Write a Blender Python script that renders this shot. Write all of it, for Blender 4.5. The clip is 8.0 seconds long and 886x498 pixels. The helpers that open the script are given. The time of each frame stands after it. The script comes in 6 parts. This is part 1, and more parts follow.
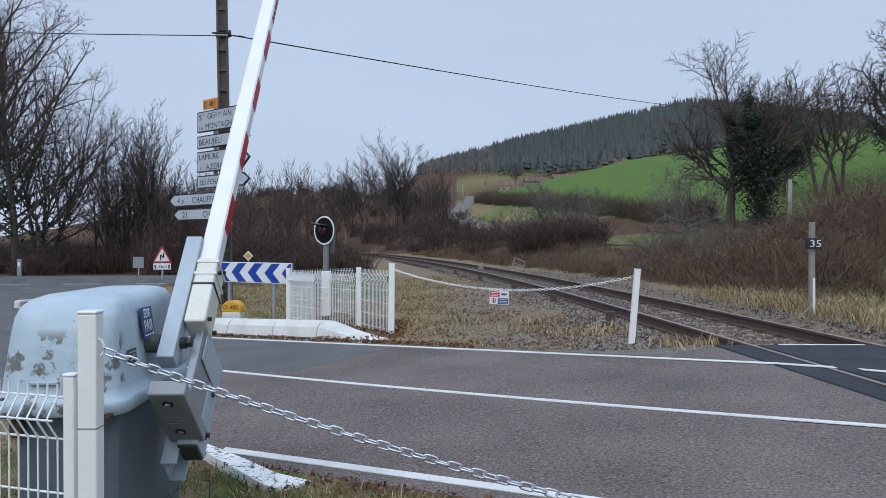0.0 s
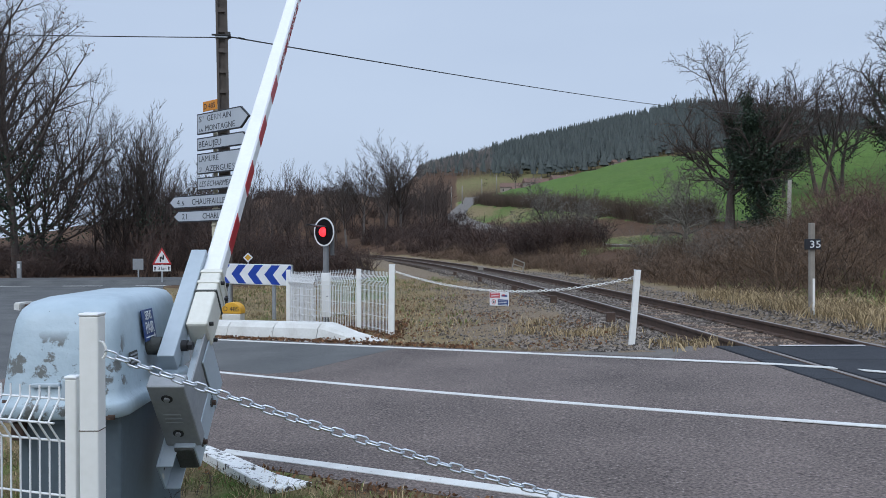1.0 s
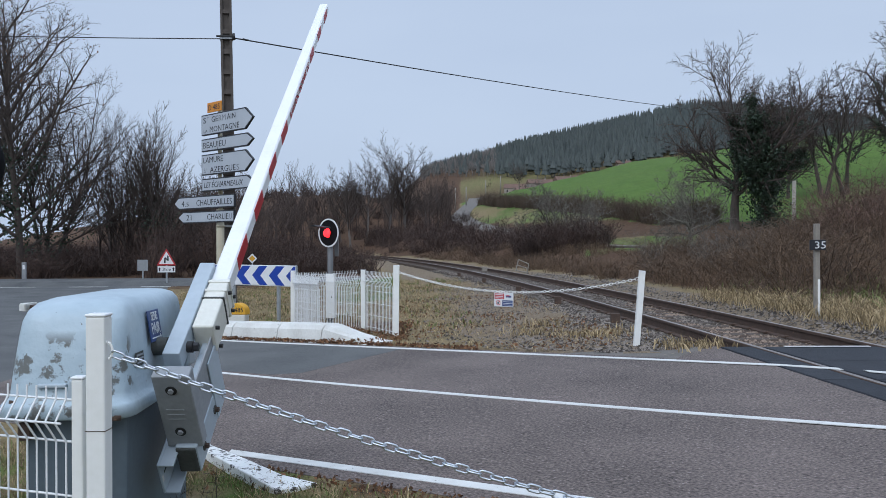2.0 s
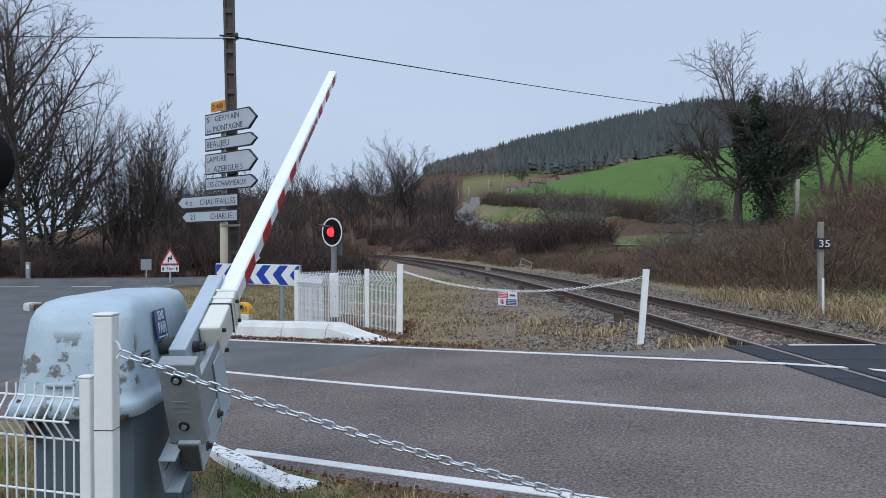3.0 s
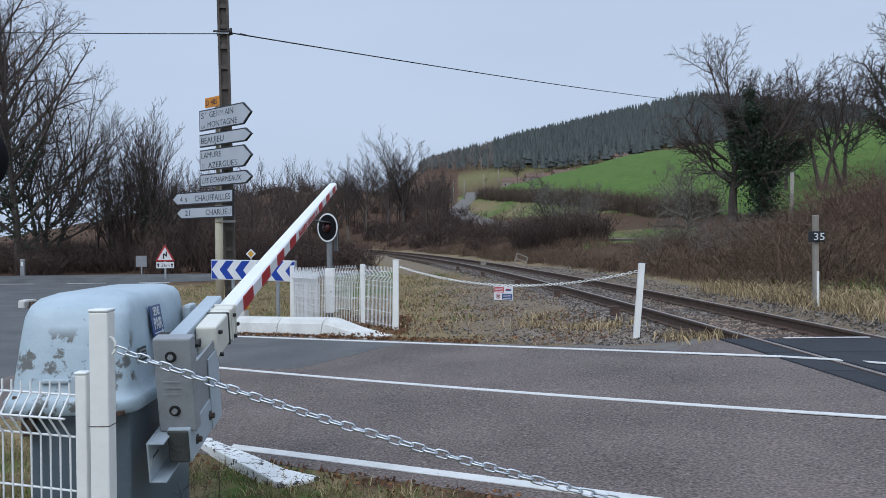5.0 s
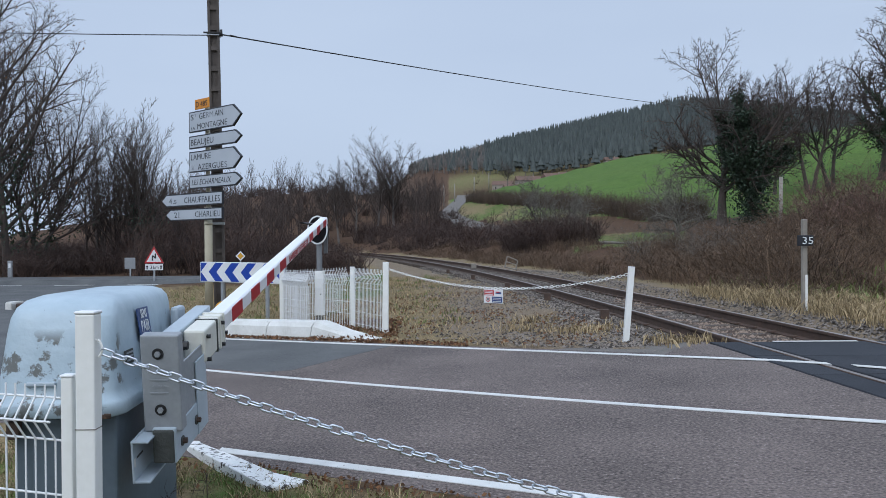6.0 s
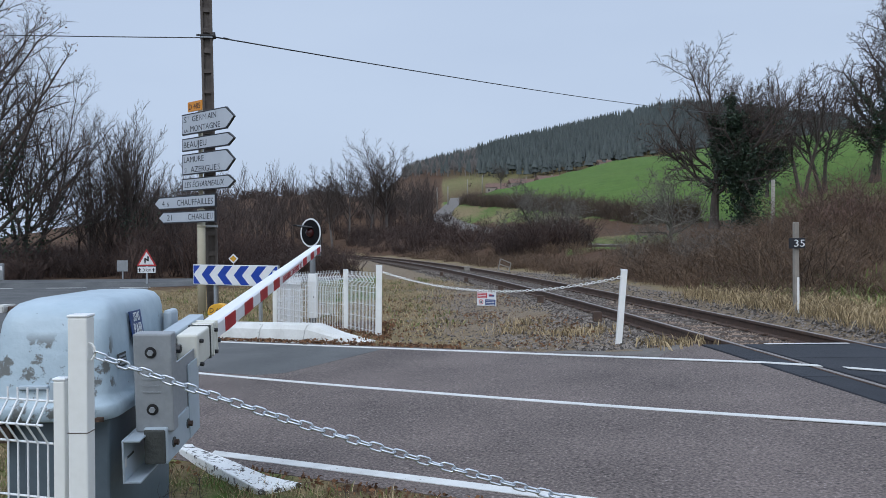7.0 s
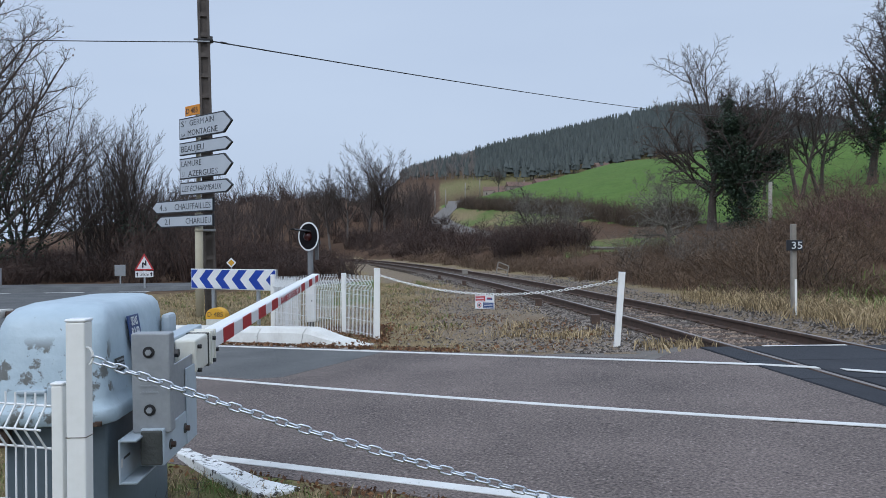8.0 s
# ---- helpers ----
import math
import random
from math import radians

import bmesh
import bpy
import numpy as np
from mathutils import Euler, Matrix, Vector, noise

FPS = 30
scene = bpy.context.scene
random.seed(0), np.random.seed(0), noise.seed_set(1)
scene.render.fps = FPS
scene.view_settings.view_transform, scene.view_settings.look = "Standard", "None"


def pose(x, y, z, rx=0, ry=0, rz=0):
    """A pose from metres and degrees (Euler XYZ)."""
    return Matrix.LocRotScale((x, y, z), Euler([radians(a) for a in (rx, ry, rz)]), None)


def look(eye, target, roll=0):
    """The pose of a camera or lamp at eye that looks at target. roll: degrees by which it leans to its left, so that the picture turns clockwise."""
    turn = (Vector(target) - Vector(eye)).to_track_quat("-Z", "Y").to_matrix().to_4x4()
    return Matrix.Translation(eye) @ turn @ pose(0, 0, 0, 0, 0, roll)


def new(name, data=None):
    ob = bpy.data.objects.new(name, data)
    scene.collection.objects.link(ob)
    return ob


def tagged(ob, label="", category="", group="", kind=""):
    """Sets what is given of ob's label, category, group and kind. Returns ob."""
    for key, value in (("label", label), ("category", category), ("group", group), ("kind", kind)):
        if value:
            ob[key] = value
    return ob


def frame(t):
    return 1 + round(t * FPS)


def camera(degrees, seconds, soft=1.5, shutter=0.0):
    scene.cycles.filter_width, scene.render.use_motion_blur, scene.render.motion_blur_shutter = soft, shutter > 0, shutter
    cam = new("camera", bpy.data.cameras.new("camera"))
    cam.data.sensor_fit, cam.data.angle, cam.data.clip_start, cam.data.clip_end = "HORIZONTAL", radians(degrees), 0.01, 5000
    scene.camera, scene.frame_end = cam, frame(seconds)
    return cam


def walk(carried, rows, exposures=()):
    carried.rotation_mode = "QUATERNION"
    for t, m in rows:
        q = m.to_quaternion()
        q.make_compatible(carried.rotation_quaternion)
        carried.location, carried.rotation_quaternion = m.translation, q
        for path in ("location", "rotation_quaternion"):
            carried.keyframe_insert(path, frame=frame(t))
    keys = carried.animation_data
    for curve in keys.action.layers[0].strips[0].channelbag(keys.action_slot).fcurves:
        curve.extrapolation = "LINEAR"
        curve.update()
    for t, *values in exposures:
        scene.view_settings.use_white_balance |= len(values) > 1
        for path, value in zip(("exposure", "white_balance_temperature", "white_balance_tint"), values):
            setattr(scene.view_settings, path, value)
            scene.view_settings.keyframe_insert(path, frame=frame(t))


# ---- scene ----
import collections

cam = camera(56, 8.0, soft=0.6)
walk(cam, [
    (0.0, look((0.0, 0.0, 1.48), (0.0, 2.0, 1.462), 0.0)),
    (0.5, look((-0.003, -0.004, 1.48), (-0.002, 1.996, 1.462), -0.1)),
    (1.0, look((-0.006, -0.006, 1.482), (-0.005, 1.993, 1.467), -0.1)),
    (1.5, look((-0.007, -0.006, 1.481), (-0.010, 1.994, 1.469), -0.1)),
    (3.0, look((-0.028, -0.012, 1.481), (-0.043, 1.988, 1.466), -0.2)),
    (3.5, look((-0.029, -0.013, 1.478), (-0.046, 1.987, 1.461), -0.3)),
    (4.0, look((-0.032, -0.011, 1.477), (-0.050, 1.989, 1.452), -0.6)),
    (4.5, look((-0.031, -0.015, 1.477), (-0.044, 1.985, 1.449), -0.6)),
    (6.0, look((-0.027, 0.003, 1.476), (-0.008, 2.003, 1.456), -0.3)),
    (6.5, look((-0.028, -0.005, 1.475), (0.001, 1.995, 1.458), -0.3)),
    (7.0, look((-0.025, -0.009, 1.479), (0.010, 1.991, 1.465), -0.3)),
    (7.5, look((-0.025, -0.011, 1.479), (0.014, 1.989, 1.469), -0.5)),
    (8.0, look((-0.025, -0.011, 1.478), (0.015, 1.988, 1.472), -0.5)),
], exposures=[(0.0, 0.0, 6080, 8), (8.0, 0.0, 6080, 8)])

# ---- light: an overcast winter day ----
world = bpy.data.worlds.new("overcast")
scene.world = world
world.use_nodes = True
wn, wl = world.node_tree.nodes, world.node_tree.links
wn.clear()
w_out, w_bg = wn.new("ShaderNodeOutputWorld"), wn.new("ShaderNodeBackground")
sky = wn.new("ShaderNodeTexSky")
sky.sky_type, sky.sun_disc = "NISHITA", False
sky.sun_elevation, sky.sun_rotation = radians(38), radians(150)
sky.dust_density = 4.0
sky_scale = wn.new("ShaderNodeMix")
sky_scale.data_type, sky_scale.blend_type = "RGBA", "MULTIPLY"
sky_scale.inputs[0].default_value = 1.0
sky_scale.inputs[7].default_value = (0.10, 0.10, 0.10, 1)
cloud_noise, cloud_ramp, cloud_mix = wn.new("ShaderNodeTexNoise"), wn.new("ShaderNodeValToRGB"), wn.new("ShaderNodeMix")
cloud_map, cloud_co = wn.new("ShaderNodeMapping"), wn.new("ShaderNodeTexCoord")
cloud_map.inputs["Scale"].default_value = (1.0, 1.0, 3.5)
cloud_noise.inputs["Scale"].default_value, cloud_noise.inputs["Detail"].default_value = 1.6, 4
cloud_ramp.color_ramp.elements[0].position, cloud_ramp.color_ramp.elements[1].position = 0.3, 0.72
cloud_ramp.color_ramp.elements[0].color = (0.525, 0.605, 0.755, 1)
cloud_ramp.color_ramp.elements[1].color = (0.585, 0.665, 0.81, 1)
cloud_mix.data_type = "RGBA"
cloud_mix.inputs[0].default_value = 0.9
wl.new(cloud_co.outputs["Generated"], cloud_map.inputs[0])
wl.new(cloud_map.outputs[0], cloud_noise.inputs["Vector"])
wl.new(cloud_noise.outputs[0], cloud_ramp.inputs[0])
wl.new(sky.outputs[0], sky_scale.inputs[6])
wl.new(sky_scale.outputs[2], cloud_mix.inputs[6])
wl.new(cloud_ramp.outputs[0], cloud_mix.inputs[7])
# an overcast sky is brightest overhead
sep_up, lift_up = wn.new("ShaderNodeSeparateXYZ"), wn.new("ShaderNodeMapRange")
lift_up.interpolation_type = "SMOOTHSTEP"
for i, v in enumerate((0.3, 0.95, 1.0, 2.0), 1):
    lift_up.inputs[i].default_value = v
wl.new(cloud_co.outputs["Generated"], sep_up.inputs[0])
wl.new(sep_up.outputs[2], lift_up.inputs[0])
wl.new(lift_up.outputs[0], w_bg.inputs[1])
wl.new(cloud_mix.outputs[2], w_bg.inputs[0])
wl.new(w_bg.outputs[0], w_out.inputs[0])
sun = new("sun", bpy.data.lights.new("sun", "SUN"))
sun.data.energy, sun.data.angle, sun.data.color = 1.4, radians(45), (1.0, 0.985, 0.96)
sun.matrix_world = look((-20, -35, 40), (0, 0, 0))


# ---- materials ----
def material(name, c1, c2=None, rough=0.8, scale=6.0, fine=60.0, bump=0.2, metal=0.0, spots=None, spot_scale=9.0, spot_at=0.66, c_rand=0.0,
             spec=0.4, bump_dist=0.01, stretch=(1, 1, 1), island=0.0, fine_mix=0.35):
    """A surface of two colours in two scales of noise, with relief, and spots of wear where asked."""
    m = bpy.data.materials.new(name)
    m.use_nodes = True
    n, l = m.node_tree.nodes, m.node_tree.links
    b = n["Principled BSDF"]
    c2 = c2 or tuple(0.75 * v for v in c1)
    co, mp = n.new("ShaderNodeTexCoord"), n.new("ShaderNodeMapping")
    mp.inputs["Scale"].default_value = stretch
    l.new(co.outputs["Object"], mp.inputs[0])
    big, small = n.new("ShaderNodeTexNoise"), n.new("ShaderNodeTexNoise")
    big.inputs["Scale"].default_value, big.inputs["Detail"].default_value = scale, 5
    small.inputs["Scale"].default_value, small.inputs["Detail"].default_value = fine, 3
    for t in (big, small):
        l.new(mp.outputs[0], t.inputs["Vector"])
    add = n.new("ShaderNodeMix")
    add.data_type = "FLOAT"
    add.inputs[0].default_value = fine_mix
    l.new(big.outputs[0], add.inputs[2])
    l.new(small.outputs[0], add.inputs[3])
    value = add.outputs[0]
    if c_rand or island:
        info = n.new("ShaderNodeNewGeometry") if island else n.new("ShaderNodeObjectInfo")
        ma = n.new("ShaderNodeMath")
        ma.operation = "MULTIPLY_ADD"
        l.new(info.outputs["Random Per Island" if island else "Random"], ma.inputs[0])
        ma.inputs[1].default_value = island or c_rand
        l.new(value, ma.inputs[2])
        sb = n.new("ShaderNodeMath")
        sb.operation = "SUBTRACT"
        l.new(ma.outputs[0], sb.inputs[0])
        sb.inputs[1].default_value = (island or c_rand) / 2
        value = sb.outputs[0]
    ramp = n.new("ShaderNodeValToRGB")
    ramp.color_ramp.elements[0].position, ramp.color_ramp.elements[1].position = 0.32, 0.68
    ramp.color_ramp.elements[0].color, ramp.color_ramp.elements[1].color = (*c2, 1), (*c1, 1)
    l.new(value, ramp.inputs[0])
    colour = ramp.outputs[0]
    if spots:
        sp, sr, mx = n.new("ShaderNodeTexNoise"), n.new("ShaderNodeValToRGB"), n.new("ShaderNodeMix")
        sp.inputs["Scale"].default_value, sp.inputs["Detail"].default_value, sp.inputs["Roughness"].default_value = spot_scale, 8, 0.65
        l.new(mp.outputs[0], sp.inputs["Vector"])
        sr.color_ramp.elements[0].position, sr.color_ramp.elements[1].position = spot_at, spot_at + 0.04
        l.new(sp.outputs[0], sr.inputs[0])
        mx.data_type = "RGBA"
        mx.inputs[7].default_value = (*spots, 1)
        l.new(sr.outputs[0], mx.inputs[0])
        l.new(colour, mx.inputs[6])
        colour = mx.outputs[2]
    l.new(colour, b.inputs["Base Color"])
    b.inputs["Roughness"].default_value, b.inputs["Metallic"].default_value = rough, metal
    b.inputs["Specular IOR Level"].default_value = spec
    if bump:
        bp = n.new("ShaderNodeBump")
        bp.inputs["Strength"].default_value, bp.inputs["Distance"].default_value = bump, bump_dist
        l.new(small.outputs[0], bp.inputs["Height"])
        l.new(bp.outputs[0], b.inputs["Normal"])
    return m


def glow(name, colour, strength):
    m = bpy.data.materials.new(name)
    m.use_nodes = True
    b = m.node_tree.nodes["Principled BSDF"]
    b.inputs["Base Color"].default_value = (*colour, 1)
    b.inputs["Emission Color"].default_value = (*colour, 1)
    b.inputs["Emission Strength"].default_value = strength
    return m


M = {}
M["asphalt"] = material("asphalt", (0.218, 0.174, 0.157), (0.022, 0.0175, 0.0155), 0.85, 0.8, 55, 0.9, bump_dist=0.012, fine_mix=0.72, spots=(0.3, 0.265, 0.245), spot_scale=55, spot_at=0.625)
M["asphalt_new"] = material("asphalt_new", (0.125, 0.126, 0.124), (0.035, 0.038, 0.04), 0.8, 1.2, 60, 0.5, bump_dist=0.006, fine_mix=0.6)
M["asphalt_edge"] = material("asphalt_edge", (0.16, 0.145, 0.13), (0.10, 0.09, 0.082), 0.95, 3, 90, 0.6, spots=(0.24, 0.2, 0.15), spot_scale=14, spot_at=0.6)
M["grit_dark"] = material("grit_dark", (0.13, 0.1, 0.082), (0.025, 0.019, 0.015), 0.95, 9, 60, 0.9, bump_dist=0.02, fine_mix=0.5, spots=(0.2, 0.17, 0.14), spot_scale=50, spot_at=0.63)
M["road_paint"] = material("road_paint", (0.66, 0.66, 0.64), (0.5, 0.5, 0.48), 0.7, 5, 120, 0.3, spots=(0.2, 0.185, 0.17), spot_scale=30, spot_at=0.635)
M["kerb_paint"] = material("kerb_paint", (0.78, 0.78, 0.76), (0.6, 0.6, 0.58), 0.75, 4, 60, 0.4, spots=(0.06, 0.055, 0.05), spot_scale=18, spot_at=0.545)
M["kerb_white"] = material("kerb_white", (0.68, 0.68, 0.65), (0.46, 0.45, 0.42), 0.8, 2.5, 40, 0.4, spots=(0.1, 0.09, 0.08), spot_scale=9, spot_at=0.655)
M["white_paint"] = material("white_paint", (0.80, 0.80, 0.78), (0.72, 0.72, 0.69), 0.45, 5, 30, 0.05, spots=(0.4, 0.36, 0.3), spot_scale=13, spot_at=0.73)
M["white_gloss"] = material("white_gloss", (0.78, 0.79, 0.80), (0.70, 0.71, 0.72), 0.35, 4, 40, 0.04)
M["red_film"] = material("red_film", (0.40, 0.008, 0.018), (0.33, 0.006, 0.015), 0.45, 5, 40, 0.03)
M["grey_paint"] = material("grey_paint", (0.40, 0.46, 0.51), (0.33, 0.385, 0.43), 0.42, 3.5, 25, 0.06, spots=(0.3, 0.34, 0.37), spot_scale=8, spot_at=0.7)
M["grey_dark"] = material("grey_dark", (0.11, 0.14, 0.165), (0.08, 0.105, 0.125), 0.5, 3, 30, 0.05)
M["steel_grey"] = material("steel_grey", (0.29, 0.305, 0.32), (0.22, 0.235, 0.25), 0.5, 5, 40, 0.08, spots=(0.12, 0.11, 0.1), spot_scale=11, spot_at=0.69)
M["cream_paint"] = material("cream_paint", (0.66, 0.66, 0.60), (0.58, 0.57, 0.51), 0.45, 5, 40, 0.05, spots=(0.3, 0.29, 0.25), spot_scale=14, spot_at=0.7)
M["galvanised"] = material("galvanised", (0.46, 0.48, 0.5), (0.34, 0.36, 0.38), 0.4, 20, 90, 0.05, metal=0.7)
M["chain_steel"] = material("chain_steel", (0.62, 0.65, 0.69), (0.42, 0.45, 0.49), 0.3, 40, 200, 0.03, metal=0.85)
M["black"] = material("black", (0.02, 0.02, 0.022), (0.012, 0.012, 0.013), 0.5, 10, 60, 0.1)
M["matt_black"] = material("matt_black", (0.012, 0.012, 0.014), (0.007, 0.007, 0.008), 0.9, 10, 60, 0.1, spec=0.1)
M["cast_dark"] = material("cast_dark", (0.075, 0.08, 0.075), (0.045, 0.048, 0.045), 0.85, 12, 60, 0.5)
M["rust"] = material("rust", (0.095, 0.06, 0.044), (0.05, 0.034, 0.027), 0.8, 6, 70, 0.4, spots=(0.2, 0.12, 0.07), spot_scale=25, spot_at=0.62)
M["rail_top"] = material("rail_top", (0.30, 0.27, 0.25), (0.2, 0.17, 0.155), 0.45, 12, 90, 0.1, metal=0.6)
M["ballast"] = material("ballast", (0.225, 0.195, 0.17), (0.05, 0.042, 0.036), 0.95, 14, 70, 0.6, island=0.9, fine_mix=0.4)
M["ballast_brown"] = material("ballast_brown", (0.27, 0.205, 0.16), (0.07, 0.05, 0.04), 0.95, 14, 70, 0.6, island=0.9, fine_mix=0.4)
M["sleeper"] = material("sleeper", (0.1, 0.078, 0.062), (0.05, 0.04, 0.033), 0.9, 8, 60, 0.5, stretch=(1, 6, 1))
M["rubber"] = material("rubber", (0.034, 0.037, 0.044), (0.022, 0.024, 0.03), 0.8, 3, 120, 0.35, spec=0.25, c_rand=0.3)
M["concrete"] = material("concrete", (0.115, 0.1, 0.09), (0.07, 0.06, 0.055), 0.9, 4, 50, 0.35)
M["concrete_pale"] = material("concrete_pale", (0.30, 0.275, 0.24), (0.2, 0.18, 0.155), 0.9, 5, 50, 0.35)
M["cream_pole"] = material("cream_pole", (0.42, 0.385, 0.29), (0.36, 0.325, 0.24), 0.7, 4, 40, 0.1)
M["sign_white"] = material("sign_white", (0.43, 0.46, 0.50), (0.37, 0.40, 0.44), 0.4, 2, 30, 0.02)
M["sign_black"] = material("sign_black", (0.02, 0.022, 0.028), (0.014, 0.015, 0.02), 0.5, 8, 40, 0.02)
M["sign_faded"] = material("sign_faded", (0.2, 0.215, 0.24), (0.12, 0.13, 0.15), 0.5, 8, 40, 0.02)
M["sign_blue"] = material("sign_blue", (0.012, 0.05, 0.34), (0.01, 0.04, 0.27), 0.35, 3, 40, 0.02)
M["plaque_blue"] = material("plaque_blue", (0.028, 0.06, 0.19), (0.022, 0.048, 0.15), 0.35, 6, 40, 0.02)
M["sign_red"] = material("sign_red", (0.46, 0.03, 0.035), (0.38, 0.025, 0.03), 0.4, 5, 40, 0.02)
M["sign_bright"] = material("sign_bright", (0.72, 0.73, 0.74), (0.62, 0.63, 0.64), 0.4, 4, 40, 0.02)
M["sign_orange"] = material("sign_orange", (0.62, 0.24, 0.02), (0.54, 0.2, 0.015), 0.45, 5, 40, 0.02)
M["stone_yellow"] = material("stone_yellow", (0.66, 0.36, 0.03), (0.56, 0.3, 0.025), 0.6, 5, 40, 0.1)
M["sign_back"] = material("sign_back", (0.3, 0.31, 0.32), (0.24, 0.25, 0.26), 0.5, 5, 40, 0.05, metal=0.4)
M["bark"] = material("bark", (0.095, 0.076, 0.066), (0.045, 0.036, 0.032), 0.95, 3, 30, 0.5, stretch=(1, 1, 0.3))
M["bark_grey"] = material("bark_grey", (0.17, 0.15, 0.135), (0.085, 0.075, 0.068), 0.95, 3, 30, 0.5, stretch=(1, 1, 0.3))
M["bark_dark"] = material("bark_dark", (0.085, 0.066, 0.06), (0.045, 0.036, 0.034), 0.95, 2, 20, 0.3)
M["twig_red"] = material("twig_red", (0.18, 0.112, 0.085), (0.07, 0.045, 0.036), 0.95, 0.7, 9, 0.0, island=0.5)
M["twig_brown"] = material("twig_brown", (0.165, 0.11, 0.07), (0.055, 0.037, 0.026), 0.95, 0.7, 9, 0.0, island=0.5)
M["twig_lichen"] = material("twig_lichen", (0.19, 0.17, 0.145), (0.07, 0.06, 0.05), 0.95, 1.5, 9, 0.0, island=0.4)
M["ivy"] = material("ivy", (0.036, 0.062, 0.034), (0.012, 0.024, 0.014), 0.55, 1.2, 12, 0.0, island=0.7)
M["dead_leaf"] = material("dead_leaf", (0.19, 0.095, 0.045), (0.09, 0.048, 0.028), 0.9, 3, 12, 0.0, island=0.8)
M["dry_grass"] = material("dry_grass", (0.44, 0.34, 0.195), (0.15, 0.11, 0.06), 0.9, 2, 12, 0.0, island=0.8)
M["green_grass"] = material("green_grass", (0.13, 0.17, 0.045), (0.1, 0.085, 0.035), 0.8, 1.5, 12, 0.0, island=0.8)
# lifted above the needles' own colour: distance haze put into the base colour
M["conifer"] = material("conifer", (0.085, 0.1, 0.095), (0.06, 0.072, 0.07), 0.9, 0.05, 0.8, 0.0, island=0.35)
M["far_trunk"] = material("far_trunk", (0.2, 0.18, 0.165), (0.11, 0.1, 0.095), 0.9, 0.05, 0.8, 0.0, island=0.7)
M["plaster"] = material("plaster", (0.33, 0.29, 0.245), (0.24, 0.21, 0.18), 0.9, 0.4, 4, 0.1)
M["tile_roof"] = material("tile_roof", (0.17, 0.105, 0.08), (0.11, 0.07, 0.055), 0.9, 0.5, 4, 0.2)
M["glass_dark"] = material("glass_dark", (0.03, 0.035, 0.04), (0.02, 0.022, 0.025), 0.1, 1, 5, 0.0)
M["red_lamp"] = glow("red_lamp", (1.0, 0.022, 0.03), 2.6)
M["lens_dark"] = material("lens_dark", (0.06, 0.012, 0.012), (0.03, 0.008, 0.008), 0.15, 5, 40, 0.0)


# ---- helpers for building ----
def part(name, bm, mat, parent=None, label="", smooth=False):
    me = bpy.data.meshes.new(name)
    bm.to_mesh(me)
    bm.free()
    for m in (mat if isinstance(mat, (list, tuple)) else [mat]):
        me.materials.append(M[m])
    if smooth:
        me.shade_smooth()
    ob = new(name, me)
    ob.parent = parent
    return tagged(ob, label)


def raw(name, verts, faces, mat, parent=None, label="", smooth=False, index=None):
    """One mesh object straight from vertices and faces."""
    me = bpy.data.meshes.new(name)
    me.from_pydata([tuple(v) for v in verts], [], faces)
    for m in (mat if isinstance(mat, (list, tuple)) else [mat]):
        me.materials.append(M[m] if isinstance(m, str) else m)
    if index is not None:
        me.polygons.foreach_set("material_index", index)
    if smooth:
        me.shade_smooth()
    me.update()
    ob = new(name, me)
    ob.parent = parent
    return tagged(ob, label)


def thing(name, at=(0, 0, 0), label="", category="", group="", rz=0.0, kind=""):
    ob = new(name)
    ob.empty_display_size = 0.1
    ob.matrix_world = pose(*at, 0, 0, rz)
    return tagged(ob, label, category, group, kind)


def box(bm, x0, x1, y0, y1, z0, z1, m=None):
    """A box into bm. Returns its vertices."""
    vs = [bm.verts.new(((x0, x1)[i & 1], (y0, y1)[i >> 1 & 1], (z0, z1)[i >> 2])) for i in range(8)]
    for f in ((0, 2, 3, 1), (4, 5, 7, 6), (0, 1, 5, 4), (2, 6, 7, 3), (0, 4, 6, 2), (1, 3, 7, 5)):
        bm.faces.new([vs[i] for i in f])
    if m is not None:
        bmesh.ops.transform(bm, matrix=m, verts=vs)
    return vs


def boxed(x0, x1, y0, y1, z0, z1, bevel=0.0, m=None, segments=2):
    bm = bmesh.new()
    box(bm, x0, x1, y0, y1, z0, z1, m)
    if bevel:
        bmesh.ops.bevel(bm, geom=bm.edges[:], offset=bevel, segments=segments, affect="EDGES", profile=0.5)
    return bm


def rod(bm, a, b, r0, r1=None, sides=8, caps=True):
    """A tapered round bar from a to b."""
    a, b = Vector(a), Vector(b)
    r1 = r0 if r1 is None else r1
    q = (b - a).to_track_quat("Z", "Y").to_matrix()
    rings = []
    for p, r in ((a, r0), (b, r1)):
        rings.append([bm.verts.new(p + q @ Vector((r * math.cos(k * math.tau / sides), r * math.sin(k * math.tau / sides), 0))) for k in range(sides)])
    for k in range(sides):
        f = bm.faces.new((rings[0][k], rings[0][(k + 1) % sides], rings[1][(k + 1) % sides], rings[1][k]))
        f.smooth = sides > 6
    if caps:
        bm.faces.new(rings[0][::-1])
        bm.faces.new(rings[1])
    return bm


def rodded(a, b, r0, r1=None, sides=10):
    return rod(bmesh.new(), a, b, r0, r1, sides)


